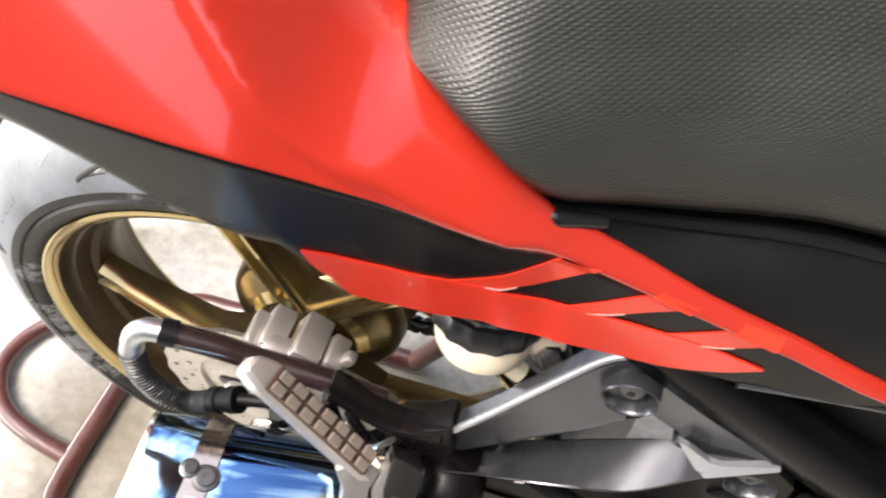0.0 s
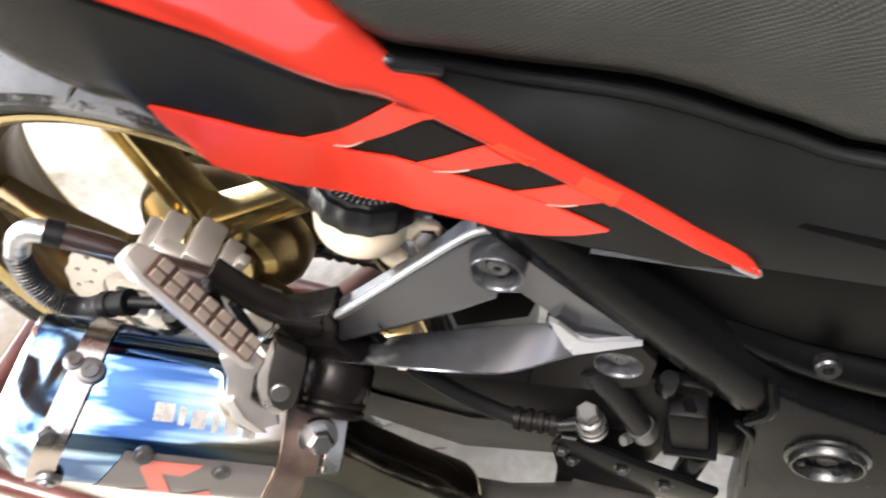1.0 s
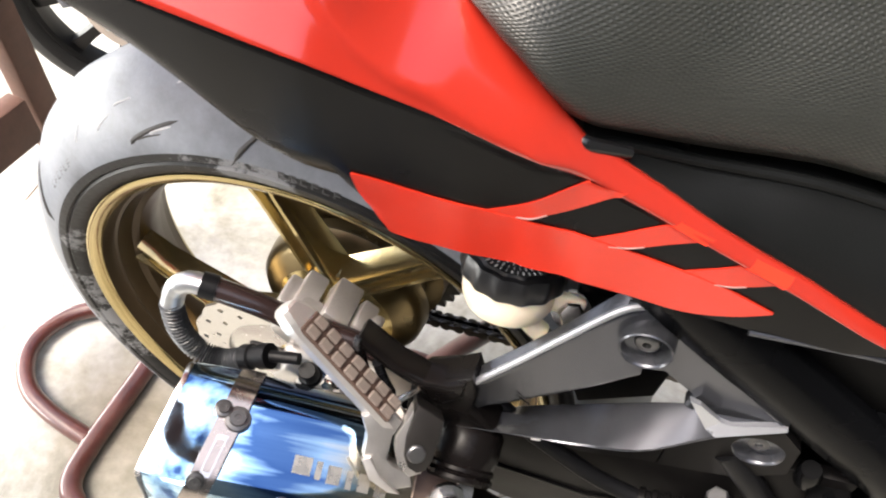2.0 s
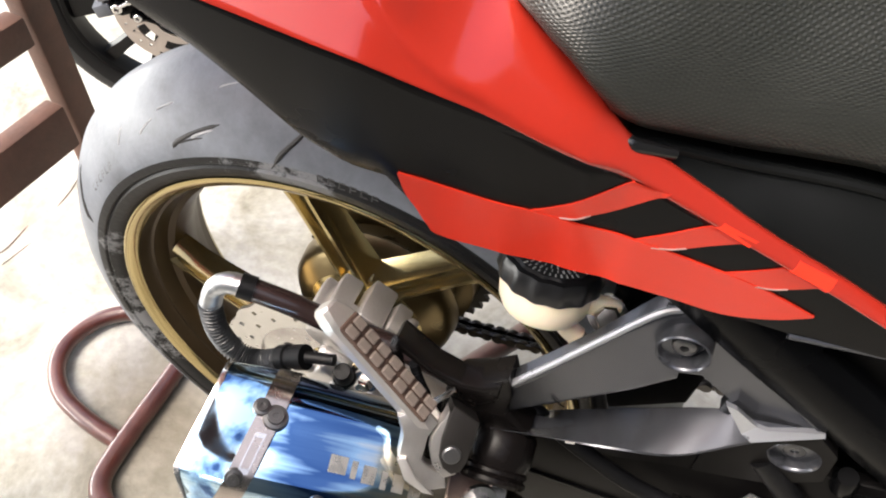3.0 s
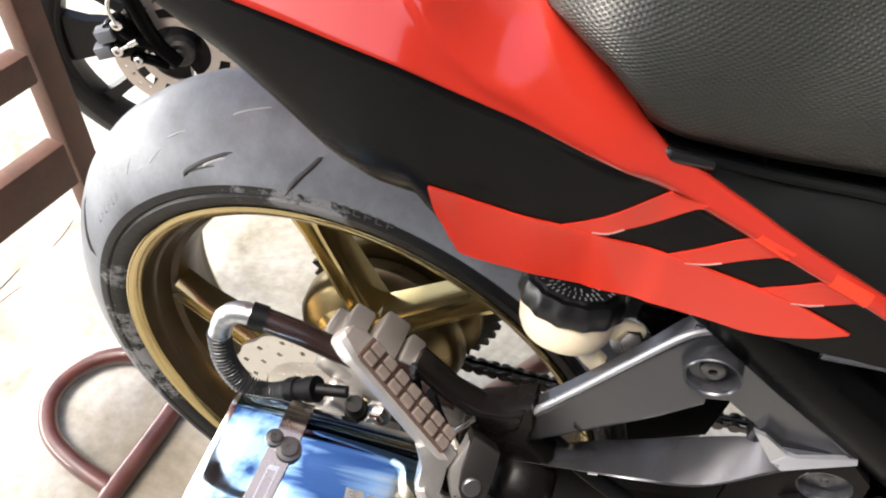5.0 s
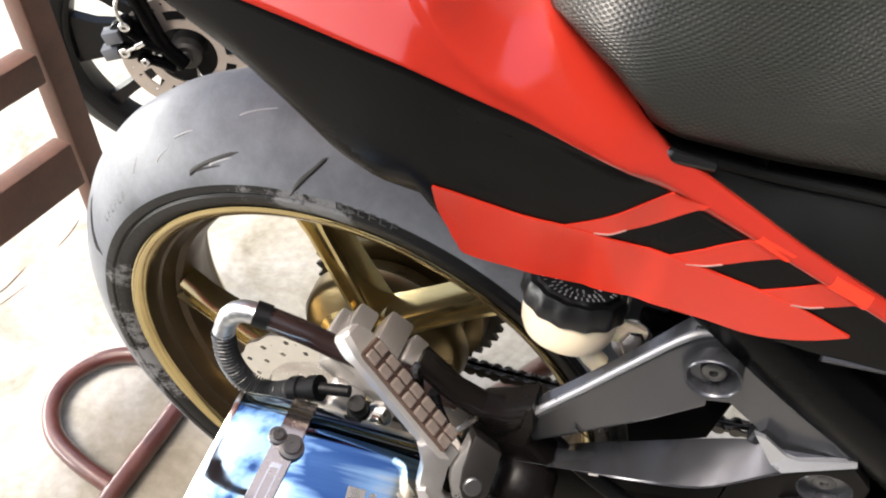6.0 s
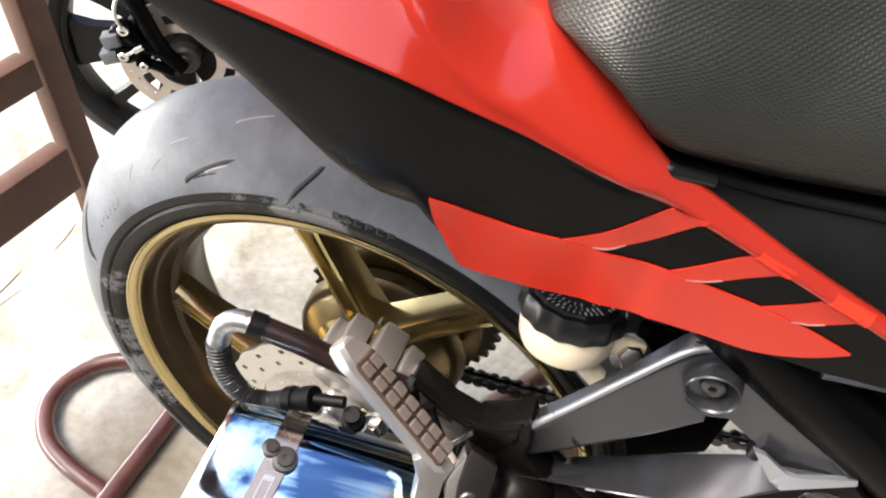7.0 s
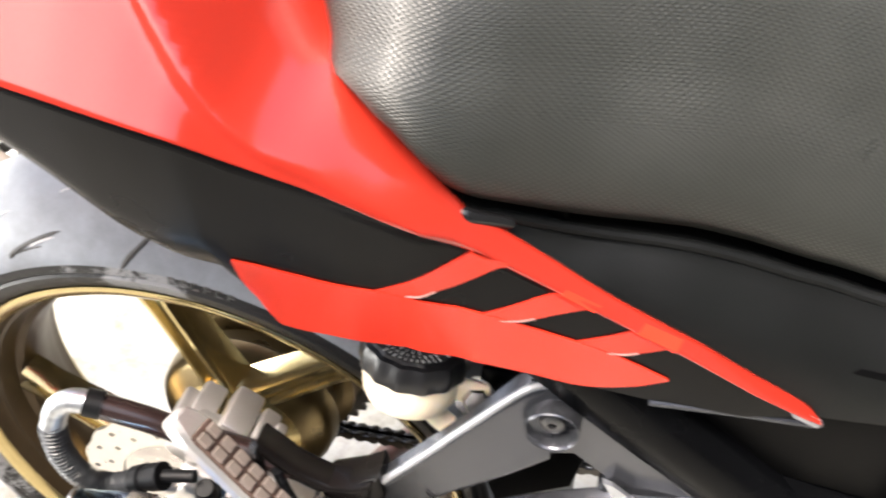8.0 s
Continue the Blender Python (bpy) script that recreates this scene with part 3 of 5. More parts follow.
COVER_TOP = [(0.2, 0.770), (0.21, 0.765), (0.232, 0.756), (0.257, 0.748), (0.282, 0.744), (0.307, 0.741), (0.334, 0.735), (0.362, 0.7285), (0.39, 0.7235), (0.405, 0.7205), (0.43, 0.722), (0.5, 0.732), (0.8, 0.745)]
COVER_HALF = [(0.2, 0.139), (0.21, 0.137), (0.232, 0.124), (0.257, 0.1135), (0.282, 0.106), (0.307, 0.10), (0.334, 0.0945), (0.38, 0.0885), (0.5, 0.086), (0.8, 0.086)]
SEAT_LOW = [(0.1, 0.80), (0.14, 0.793), (0.178, 0.789), (0.187, 0.785), (0.2, 0.779), (0.212, 0.7735), (0.232, 0.7645), (0.257, 0.7565), (0.282, 0.7525), (0.307, 0.7495), (0.334, 0.7435), (0.362, 0.737), (0.39, 0.732), (0.405, 0.729), (0.43, 0.7305), (0.5, 0.7405), (0.8, 0.7535)]
SEAT_HALF = [(0.1, 0.135), (0.14, 0.150), (0.17, 0.157), (0.186, 0.155), (0.21, 0.144), (0.232, 0.130), (0.257, 0.118), (0.282, 0.109), (0.307, 0.102), (0.334, 0.096), (0.38, 0.090), (0.5, 0.087), (0.8, 0.087)]


def vinyl():
    m = material("seat_vinyl", (0.0205, 0.022, 0.0195), 0.31, vary=0.2, scale=20, dust=0.015, spec=0.40)
    nt = m.node_tree
    b = nt.nodes["Principled BSDF"]
    co = nt.nodes.new("ShaderNodeTexCoord")
    mp = nt.nodes.new("ShaderNodeMapping")
    mp.inputs["Rotation"].default_value = (0, 0, radians(45))
    nt.links.new(co.outputs["UV"], mp.inputs["Vector"])
    waves = []
    for axis in ("X", "Y"):
        w = nt.nodes.new("ShaderNodeTexWave")
        w.wave_type, w.bands_direction = "BANDS", axis
        w.inputs["Scale"].default_value = 1.0 / 0.0027 * 0.314
        w.inputs["Distortion"].default_value = 0.25
        nt.links.new(mp.outputs["Vector"], w.inputs["Vector"])
        waves.append(w)
    mul = nt.nodes.new("ShaderNodeMath")
    mul.operation = "MULTIPLY"
    for i, w in enumerate(waves):
        nt.links.new(w.outputs["Fac"], mul.inputs[i])
    bp = nt.nodes.new("ShaderNodeBump")
    bp.inputs["Strength"].default_value = 0.5
    bp.inputs["Distance"].default_value = 0.0006
    nt.links.new(mul.outputs[0], bp.inputs["Height"])
    nt.links.new(bp.outputs["Normal"], b.inputs["Normal"])
    return m


def seat():
    bm = bmesh.new()
    uv = bm.loops.layers.uv.new("along")
    cols = []
    ds = np.concatenate([np.linspace(0, 0.06, 16)[:-1], np.linspace(0.06, 0.62, 56)])
    for d in ds:
        col = []
        for v in np.linspace(0, 1, 30):
            x0 = 0.192 - 0.049 * min(1, v / 0.25) ** 1.5 - 0.06 * smooth01((v - 0.2) / 0.8)
            x = x0 + d
            low = line(SEAT_LOW, x)
            top = line([(0.1, 0.872), (0.3, 0.868), (0.38, 0.855), (0.45, 0.83), (0.55, 0.815), (0.8, 0.83)], x)
            w = line(SEAT_HALF, x)
            soft = math.sqrt(max(0, 1 - (1 - min(1, d / line([(0, 0.022), (0.35, 0.045)], v))) ** 2))
            if v < 0.55:
                s = v / 0.55
                y = w + 0.004 * math.sin(math.pi * min(1, s * 1.6)) - 0.055 * s ** 1.25 - 0.005 * max(0.0, 1 - s / 0.2) ** 2
                z = low + (top - 0.022 - low) * s
            else:
                s = (v - 0.55) / 0.45
                y = (w - 0.055) * (1 - s)
                z = top - 0.022 + 0.022 * (1 - (1 - s) ** 2.2)
            y -= line([(0, 0.010), (0.35, 0.018)], v) * (1 - soft) * (1 - v * 0.4)
            z -= 0.012 * (1 - soft) * smooth01(v / 0.4)
            col.append((x, -max(y, 0), z))
        cols.append(col)
    first = [(p[0] + 0.012, min(0, p[1] + 0.02), p[2] - 0.01) for p in cols[0]]
    cols.insert(0, first)
    low = [[(c[0][0], c[0][1] + 0.02, c[0][2] - 0.003), *c] for c in cols]
    for sign in (1, -1):
        rows = [[bm.verts.new((p[0], p[1] * sign, p[2])) for p in c] for c in low]
        arc = np.cumsum([0] + [math.dist(low[30][j], low[30][j + 1]) for j in range(len(low[0]) - 1)])
        for i, (a, b) in enumerate(zip(rows, rows[1:])):
            for j in range(len(a) - 1):
                f = bm.faces.new((a[j], b[j], b[j + 1], a[j + 1]))
                for loop, (col, k) in zip(f.loops, ((i, j), (i + 1, j), (i + 1, j + 1), (i, j + 1))):
                    loop[uv].uv = (low[col][k][0], arc[k])
    bmesh.ops.remove_doubles(bm, verts=bm.verts, dist=1e-5)
    return part("seat", bm, vinyl(), bike, "black textured vinyl pillion seat", sharp=80)


seat()


def side_cover():
    """The black panel under the seat, its upper edge rolled, with a groove to the seat."""
    bm = bmesh.new()
    cols = []
    for x in np.linspace(0.2045, 0.74, 70):
        hi = line(COVER_TOP, x)
        lo = line(RIDGE, x) - 0.004 if x < 0.394 else line([(0.394, 0.656), (0.45, 0.661), (0.5, 0.667), (0.8, 0.68)], x)
        hi = max(hi, lo + 0.0015)
        wl = line([(0.204, 0.132), (0.238, 0.132), (0.264, 0.131), (0.292, 0.126), (0.324, 0.121), (0.356, 0.117), (0.394, 0.110), (0.5, 0.105), (0.8, 0.10)], x)
        w = line(COVER_HALF, x)
        roll = min(0.005, (hi - lo) * 0.4)
        col = [(x, -(wl - 0.012), lo + 0.001), (x, -(wl - 0.003), lo + 0.0005)]
        for s in np.linspace(0, 1, 10):
            z = lo + (hi - roll - lo) * s
            col.append((x, -(wl + (w - wl) * s + 0.005 * math.sin(math.pi * s)), z))
        col += [(x, -(w - 0.0012), hi - roll * 0.35), (x, -(w - 0.004), hi), (x, -(w - 0.009), hi - 0.001), (x, -(w - 0.013), hi - 0.006), (x, -(w - 0.027), hi - 0.006)]
        cols.append(col)
    rows = [[bm.verts.new(p) for p in c] for c in cols]
    for a, b in zip(rows, rows[1:]):
        for j in range(len(a) - 1):
            bm.faces.new((a[j], b[j], b[j + 1], a[j + 1]))
    cover = part("side_cover", bm, COVER, bike, "matt black plastic side cover below the seat", sharp=40)
    part("seat_base", plate([(0.17, 0.795), (0.19, 0.755), (0.24, 0.735), (0.32, 0.70), (0.4, 0.70), (0.4, 0.745), (0.3, 0.755), (0.21, 0.77)], -0.074, -0.06, 0.003), PLASTIC, cover)
    part("seat_skirt", plate([(0.186, 0.788), (0.195, 0.776), (0.207, 0.7665), (0.222, 0.757), (0.25, 0.748), (0.25, 0.756), (0.21, 0.775)], -0.112, -0.095, 0.0015, 2), PLASTIC, cover)
    rim = [(x, -(line(COVER_HALF, x) - 0.003), line(COVER_TOP, x) - 0.0022) for x in np.linspace(0.2085, 0.74, 26)]
    part("cover_rim", tube(rim, lambda s: 0.0032 * min(1, 0.4 + 30 * s), n=90, sides=10), COVER, cover, "rolled rim of the cover")
    part("cover_nub", tube([(0.2045, -0.1400, 0.7665), (0.2085, -0.1405, 0.7655), (0.216, -0.1365, 0.7625), (0.226, -0.131, 0.7585)], lambda s: 0.0042 * min(1, 0.25 + 5 * s) * (1 - 0.3 * s), n=14, sides=12), GLOSS, cover)
    return cover


side_cover()


def inner_panels():
    """Dark panels that close the bike behind the side cover and under the tail."""
    outline = [(0.315, 0.668), (0.328, 0.632), (0.345, 0.611), (0.382, 0.594), (0.451, 0.588), (0.537, 0.594), (0.75, 0.61), (0.75, 0.70), (0.4, 0.69)]
    part("inner_panel", plate(outline, -0.104, -0.085, 0.004), PLASTIC, bike)
    part("under_tail", plate([(-0.05, 0.765), (0.02, 0.735), (0.1, 0.70), (0.3, 0.66), (0.5, 0.66), (0.5, 0.71), (0.1, 0.76)], -0.075, 0.075, 0.004), PLASTIC, bike)
    # mudguard inside, over the front of the wheel, and an added dark gap filler
    part("inner_mudguard", plate([(0.24, 0.655), (0.235, 0.42), (0.297, 0.47), (0.305, 0.56), (0.33, 0.66)], -0.062, -0.055, 0.002), PLASTIC, bike)
    part("dark_filler", plate([(0.345, 0.66), (0.36, 0.40), (0.75, 0.30), (0.75, 0.66)], -0.075, 0.075, 0.006), PLASTIC, bike)
    part("hugger", plate([(0.13, 0.33), (0.1928, 0.3300), (0.2741, 0.3180), (0.3475, 0.3560), (0.3836, 0.3720), (0.42, 0.392), (0.42, 0.53), (0.30, 0.505), (0.19, 0.45), (0.14, 0.40)], -0.116, -0.105, 0.003), DULL, bike, "black plastic guard above the swingarm")
    part("hugger_rib", plate([(0.15, 0.400), (0.2, 0.390), (0.2730, 0.392), (0.34, 0.424), (0.4, 0.45), (0.4, 0.446), (0.34, 0.420), (0.2730, 0.388), (0.2, 0.386), (0.15, 0.395)], -0.1185, -0.11, 0.001, 1), FRAME, bike)


inner_panels()


# ---- frame, bracket, peg ----
def box_tube():
    bm = bmesh.new()
    path = curve([(0.245, -0.103, 0.674), (0.312, -0.104, 0.627), (0.357, -0.104, 0.597), (0.447, -0.105, 0.536)], 20)
    rings = []
    for i, p in enumerate(path):
        d = (path[min(i + 1, 20)] - path[max(i - 1, 0)]).normalized()
        up = Vector((0, 1, 0)).cross(d) * -1
        ring = []
        for u, v in ((-0.0215, -0.012), (-0.018, -0.0155), (-0.004, -0.0175), (0.008, -0.0165), (0.016, -0.012), (0.021, -0.004), (0.0215, 0.012), (0.017, 0.016), (-0.017, 0.016), (-0.0215, 0.012)):
            ring.append(p + up * u + Vector((0, v, 0)))
        rings.append(ring)
    loft(bm, rings)
    rail = part("subframe_rail", bm, RAIL, bike, "black painted subframe rail", sharp=50)
    part("rail_joint", tube([(0.441, -0.118, 0.563), (0.450, -0.126, 0.54), (0.446, -0.122, 0.512)], 0.0035, n=10, sides=8), FRAME, rail)
    return rail


box_tube()


def frame_plate():
    body = part("frame_plate", plate([(0.443, 0.560), (0.47, 0.552), (0.52, 0.543), (0.75, 0.56), (0.75, 0.30), (0.50, 0.33), (0.477, 0.412), (0.452, 0.497), (0.443, 0.518)], -0.122, -0.085, 0.006, 3), RAIL, bike, "black frame plate with a large pivot bolt")
    m = frame_to((0.499, -0.122, 0.496), (0, -1, 0))
    m = frame_to((0.5075, -0.122, 0.4900), (0, -1, 0))
    bolt = part("pivot_bolt", lathe([(0.0188, -0.008), (0.0194, 0.0015), (0.0205, 0.007), (0.0212, 0.0082), (0.0226, 0.0082), (0.0234, 0.007), (0.0238, 0.003), (0.0250, 0.0025), (0.0264, 0.002), (0.0268, -0.004)], m, n=40), PIVOT, body, "dark hollow pivot bolt")
    part("socket_floor", lathe([(0.0, -0.0045), (0.0185, -0.0045), (0.0188, -0.006)], m, n=32), FRAME, bolt, "dark socket floor")
    part("inner_bolt", lathe([(0.0, 0.001), (0.006, 0.001), (0.0085, -0.001), (0.0095, -0.007)], m @ pose(0.003, -0.005, 0), n=20), PIVOT, bolt)
    for k in range(4):
        part("socket_lug", block((0.0055, 0.0065, 0.010), m @ pose(0, 0, 0, 0, 0, 45 + 90 * k) @ pose(0.0172, 0, -0.0005), 0.001, 1), PIVOT, bolt)
    part("plate_edge", tube([(0.441, -0.1225, 0.5080), (0.4565, -0.1228, 0.4929), (0.4663, -0.1228, 0.4563), (0.483, -0.1228, 0.410)], 0.0022, n=20, sides=8), FRAME, body)
    part("upper_rail", tube([(0.4, -0.095, 0.582), (0.47, -0.1, 0.572), (0.6, -0.1, 0.578), (0.75, -0.1, 0.585)], 0.014, n=16, sides=12), FRAME, body)
    screw("rail_bolt", (0.462, -0.112, 0.5866), (0, -1, 0.3), 0.0075, body, PIVOT, "socket", 0.006)


frame_plate()


def bored_plate(outline, centre, r, y0, y1, n=72):
    """A plate from y0 to y1 with a round hole."""
    bm = bmesh.new()
    c = Vector(centre)
    pts = [Vector(p) for p in outline]
    rows = []
    for i in range(n):
        d = Vector((math.cos(2 * math.pi * i / n), math.sin(2 * math.pi * i / n)))
        far = r * 1.02
        for p, q in zip(pts, pts[1:] + pts[:1]):
            e = q - p
            det = d.x * -e.y + e.x * d.y
            if abs(det) > 1e-9:
                w = p - c
                t, u = (w.x * -e.y + e.x * w.y) / det, (d.x * w.y - d.y * w.x) / det
                if t > 0 and -1e-6 <= u <= 1 + 1e-6:
                    far = max(far, t)
        inner, outer = c + d * r, c + d * far
        rows.append([bm.verts.new((x, y, z)) for (x, z), y in ((inner, y1), (inner, y0), (outer, y0), (outer, y1))])
    for a, b in zip(rows, rows[1:] + rows[:1]):
        for j in range(4):
            k = (j + 1) % 4
            bm.faces.new((a[j], b[j], b[k], a[k]))
    bmesh.ops.recalc_face_normals(bm, faces=bm.faces)
    return bm


def peg_bracket():
    """The grey forked bracket: two arms of folded section, a mounting plate and two cupped bolts."""
    bm = bmesh.new()
    top = [(0.168, -0.141, 0.555), (0.1965, -0.130, 0.584), (0.2235, -0.119, 0.614), (0.2445, -0.109, 0.639), (0.252, -0.108, 0.646)]
    edge = [(0.168, -0.153, 0.551), (0.197, -0.141, 0.580), (0.223, -0.130, 0.609), (0.247, -0.120, 0.633), (0.265, -0.115, 0.642)]
    foot = [(0.166, -0.150, 0.516), (0.193, -0.143, 0.531), (0.218, -0.137, 0.547), (0.246, -0.131, 0.567), (0.270, -0.125, 0.586)]
    a, b, c = curve(top, 18), curve(edge, 18), curve(foot, 18)
    rings = []
    for i in range(19):
        soft = (a[i] - b[i]).normalized()
        fall = (c[i] - b[i]).normalized()
        ring = [a[i] + Vector((0.004, 0.012, -0.022)), a[i] + Vector((0.001, 0.003, -0.002)), a[i]]
        ring += [b[i] + soft * u + fall * v for u, v in ((0.0052, 0), (0.0036, 0.0), (0.0022, 0.0004), (0.0010, 0.0013), (0.0003, 0.0028), (0, 0.0048), (0, 0.0075))]
        rings.append(ring + [c[i] - fall * 0.006, c[i] - fall * 0.003, c[i] + Vector((0, 0.003, -0.001)), c[i] + Vector((0, 0.016, 0.002))])
    loft(bm, rings)
    body = part("peg_bracket", bm, GREY, bike, "grey painted alloy footpeg bracket", sharp=50)
    bm = bmesh.new()
    up = curve([(0.175, -0.128, 0.482), (0.205, -0.118, 0.494), (0.242, -0.115, 0.516), (0.302, -0.112, 0.553), (0.316, -0.119, 0.563), (0.359, -0.1165, 0.571)], 24)
    low = curve([(0.170, -0.158, 0.515), (0.212, -0.152, 0.519), (0.250, -0.148, 0.525), (0.286, -0.143, 0.533), (0.324, -0.130, 0.554), (0.359, -0.118, 0.5695)], 24)
    rings = []
    for p, q in zip(up, low):
        soft = (p - q).normalized() * 0.0018
        rings.append([p + Vector((0, 0.002, -0.003)), p, q + soft, q + Vector((0, 0.0006, -0.001)), q + Vector((0, 0.004, -0.007)), q + Vector((0, 0.022, -0.012))])
    loft(bm, rings)
    part("lower_arm", bm, GREY, body, sharp=24)
    web = [(0.250, 0.640), (0.268, 0.643), (0.360, 0.572), (0.374, 0.548), (0.366, 0.530), (0.345, 0.530), (0.322, 0.550), (0.303, 0.556), (0.304, 0.571), (0.283, 0.586), (0.262, 0.578), (0.240, 0.605)]
    part("mount_plate", plate(web, -0.1165, -0.104, 0.002, 1), GREY, body)
    part("edge_rib", tube([(0.268, -0.117, 0.641), (0.315, -0.1175, 0.606), (0.360, -0.118, 0.571)], 0.0016, n=8, sides=8), GREY, body)
    # pale painted highlights: upper arm's crease, facet where lower arm meets the plate
    crease = [b[i] + (a[i] - b[i]).normalized() * 0.0024 + Vector((0, -0.0010, 0.0008)) for i in range(1, 18)]
    part("crease", tube([tuple(p) for p in crease], 0.0023, n=30, sides=8), PALE_GREY, body, "painted highlight along the crease")
    facet = bmesh.new()
    v = [facet.verts.new((x, y - 0.0022, z + 0.0030)) for x, y, z in ((0.3035, -0.1185, 0.5690), (0.3090, -0.1225, 0.5735), (0.3235, -0.1235, 0.5640), (0.3300, -0.1235, 0.5640), (0.3590, -0.1190, 0.5735), (0.3600, -0.1200, 0.5700), (0.3230, -0.1300, 0.5565), (0.3170, -0.1260, 0.5560))]
    low = [facet.verts.new(p.co + Vector((0, 0.006, -0.004))) for p in v]
    for f in ((0, 1, 2, 7), (7, 2, 3, 6), (6, 3, 4, 5)):
        facet.faces.new([v[k] for k in f])
        facet.faces.new([low[k] for k in reversed(f)])
    for j in range(8):
        k = (j + 1) % 8
        facet.faces.new((v[j], low[j], low[k], v[k]))
    bmesh.ops.recalc_face_normals(facet, faces=facet.faces)
    part("facet", facet, PALE_GREY, body, "painted highlight on the facet", sharp=20)
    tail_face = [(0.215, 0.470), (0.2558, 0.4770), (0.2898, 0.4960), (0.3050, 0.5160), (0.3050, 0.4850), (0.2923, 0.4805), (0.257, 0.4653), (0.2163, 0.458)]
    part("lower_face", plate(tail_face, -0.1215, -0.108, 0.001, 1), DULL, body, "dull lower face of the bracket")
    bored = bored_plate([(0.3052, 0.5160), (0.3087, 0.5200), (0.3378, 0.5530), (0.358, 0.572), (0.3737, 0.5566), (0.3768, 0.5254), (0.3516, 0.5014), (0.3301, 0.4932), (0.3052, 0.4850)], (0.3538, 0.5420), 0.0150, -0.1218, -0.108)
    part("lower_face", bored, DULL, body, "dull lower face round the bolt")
    for x, y, z, w in ((0.2665, -0.1285, 0.6175, 1.0), (0.3538, -0.1225, 0.5420, 1.03)):
        m = frame_to((x, y, z), (0, -1, 0.05)) @ Matrix.Scale(w, 4)
        part("bolt_boss", lathe([(0.0, -0.0125), (0.0118, -0.0125), (0.0132, -0.0022), (0.0140, -0.0005), (0.0147, 0.0), (0.0154, -0.0008), (0.0160, -0.012)], m, n=40), GREY, body)
        part("bracket_bolt", lathe([(0.0, -0.0085), (0.0022, -0.0085), (0.0026, -0.0050), (0.0054, -0.0052), (0.0068, -0.006), (0.0076, -0.008), (0.0078, -0.013)], m, n=30), BOLT, body)
    part("scratch", tube([(0.203, -0.1412, 0.551), (0.207, -0.1405, 0.546), (0.2125, -0.1395, 0.5405)], 0.0005, n=8, sides=6), FRAME, body)
    part("paint_chip", tube([(0.2195, -0.1518, 0.5200), (0.2255, -0.1510, 0.5208)], 0.0007, n=4, sides=6), ALU, body)
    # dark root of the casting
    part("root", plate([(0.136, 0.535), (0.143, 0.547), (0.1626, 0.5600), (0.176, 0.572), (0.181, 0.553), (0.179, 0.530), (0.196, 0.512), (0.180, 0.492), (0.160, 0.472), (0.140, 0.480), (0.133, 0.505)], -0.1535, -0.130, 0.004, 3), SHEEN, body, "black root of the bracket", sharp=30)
    return body


peg_bracket()


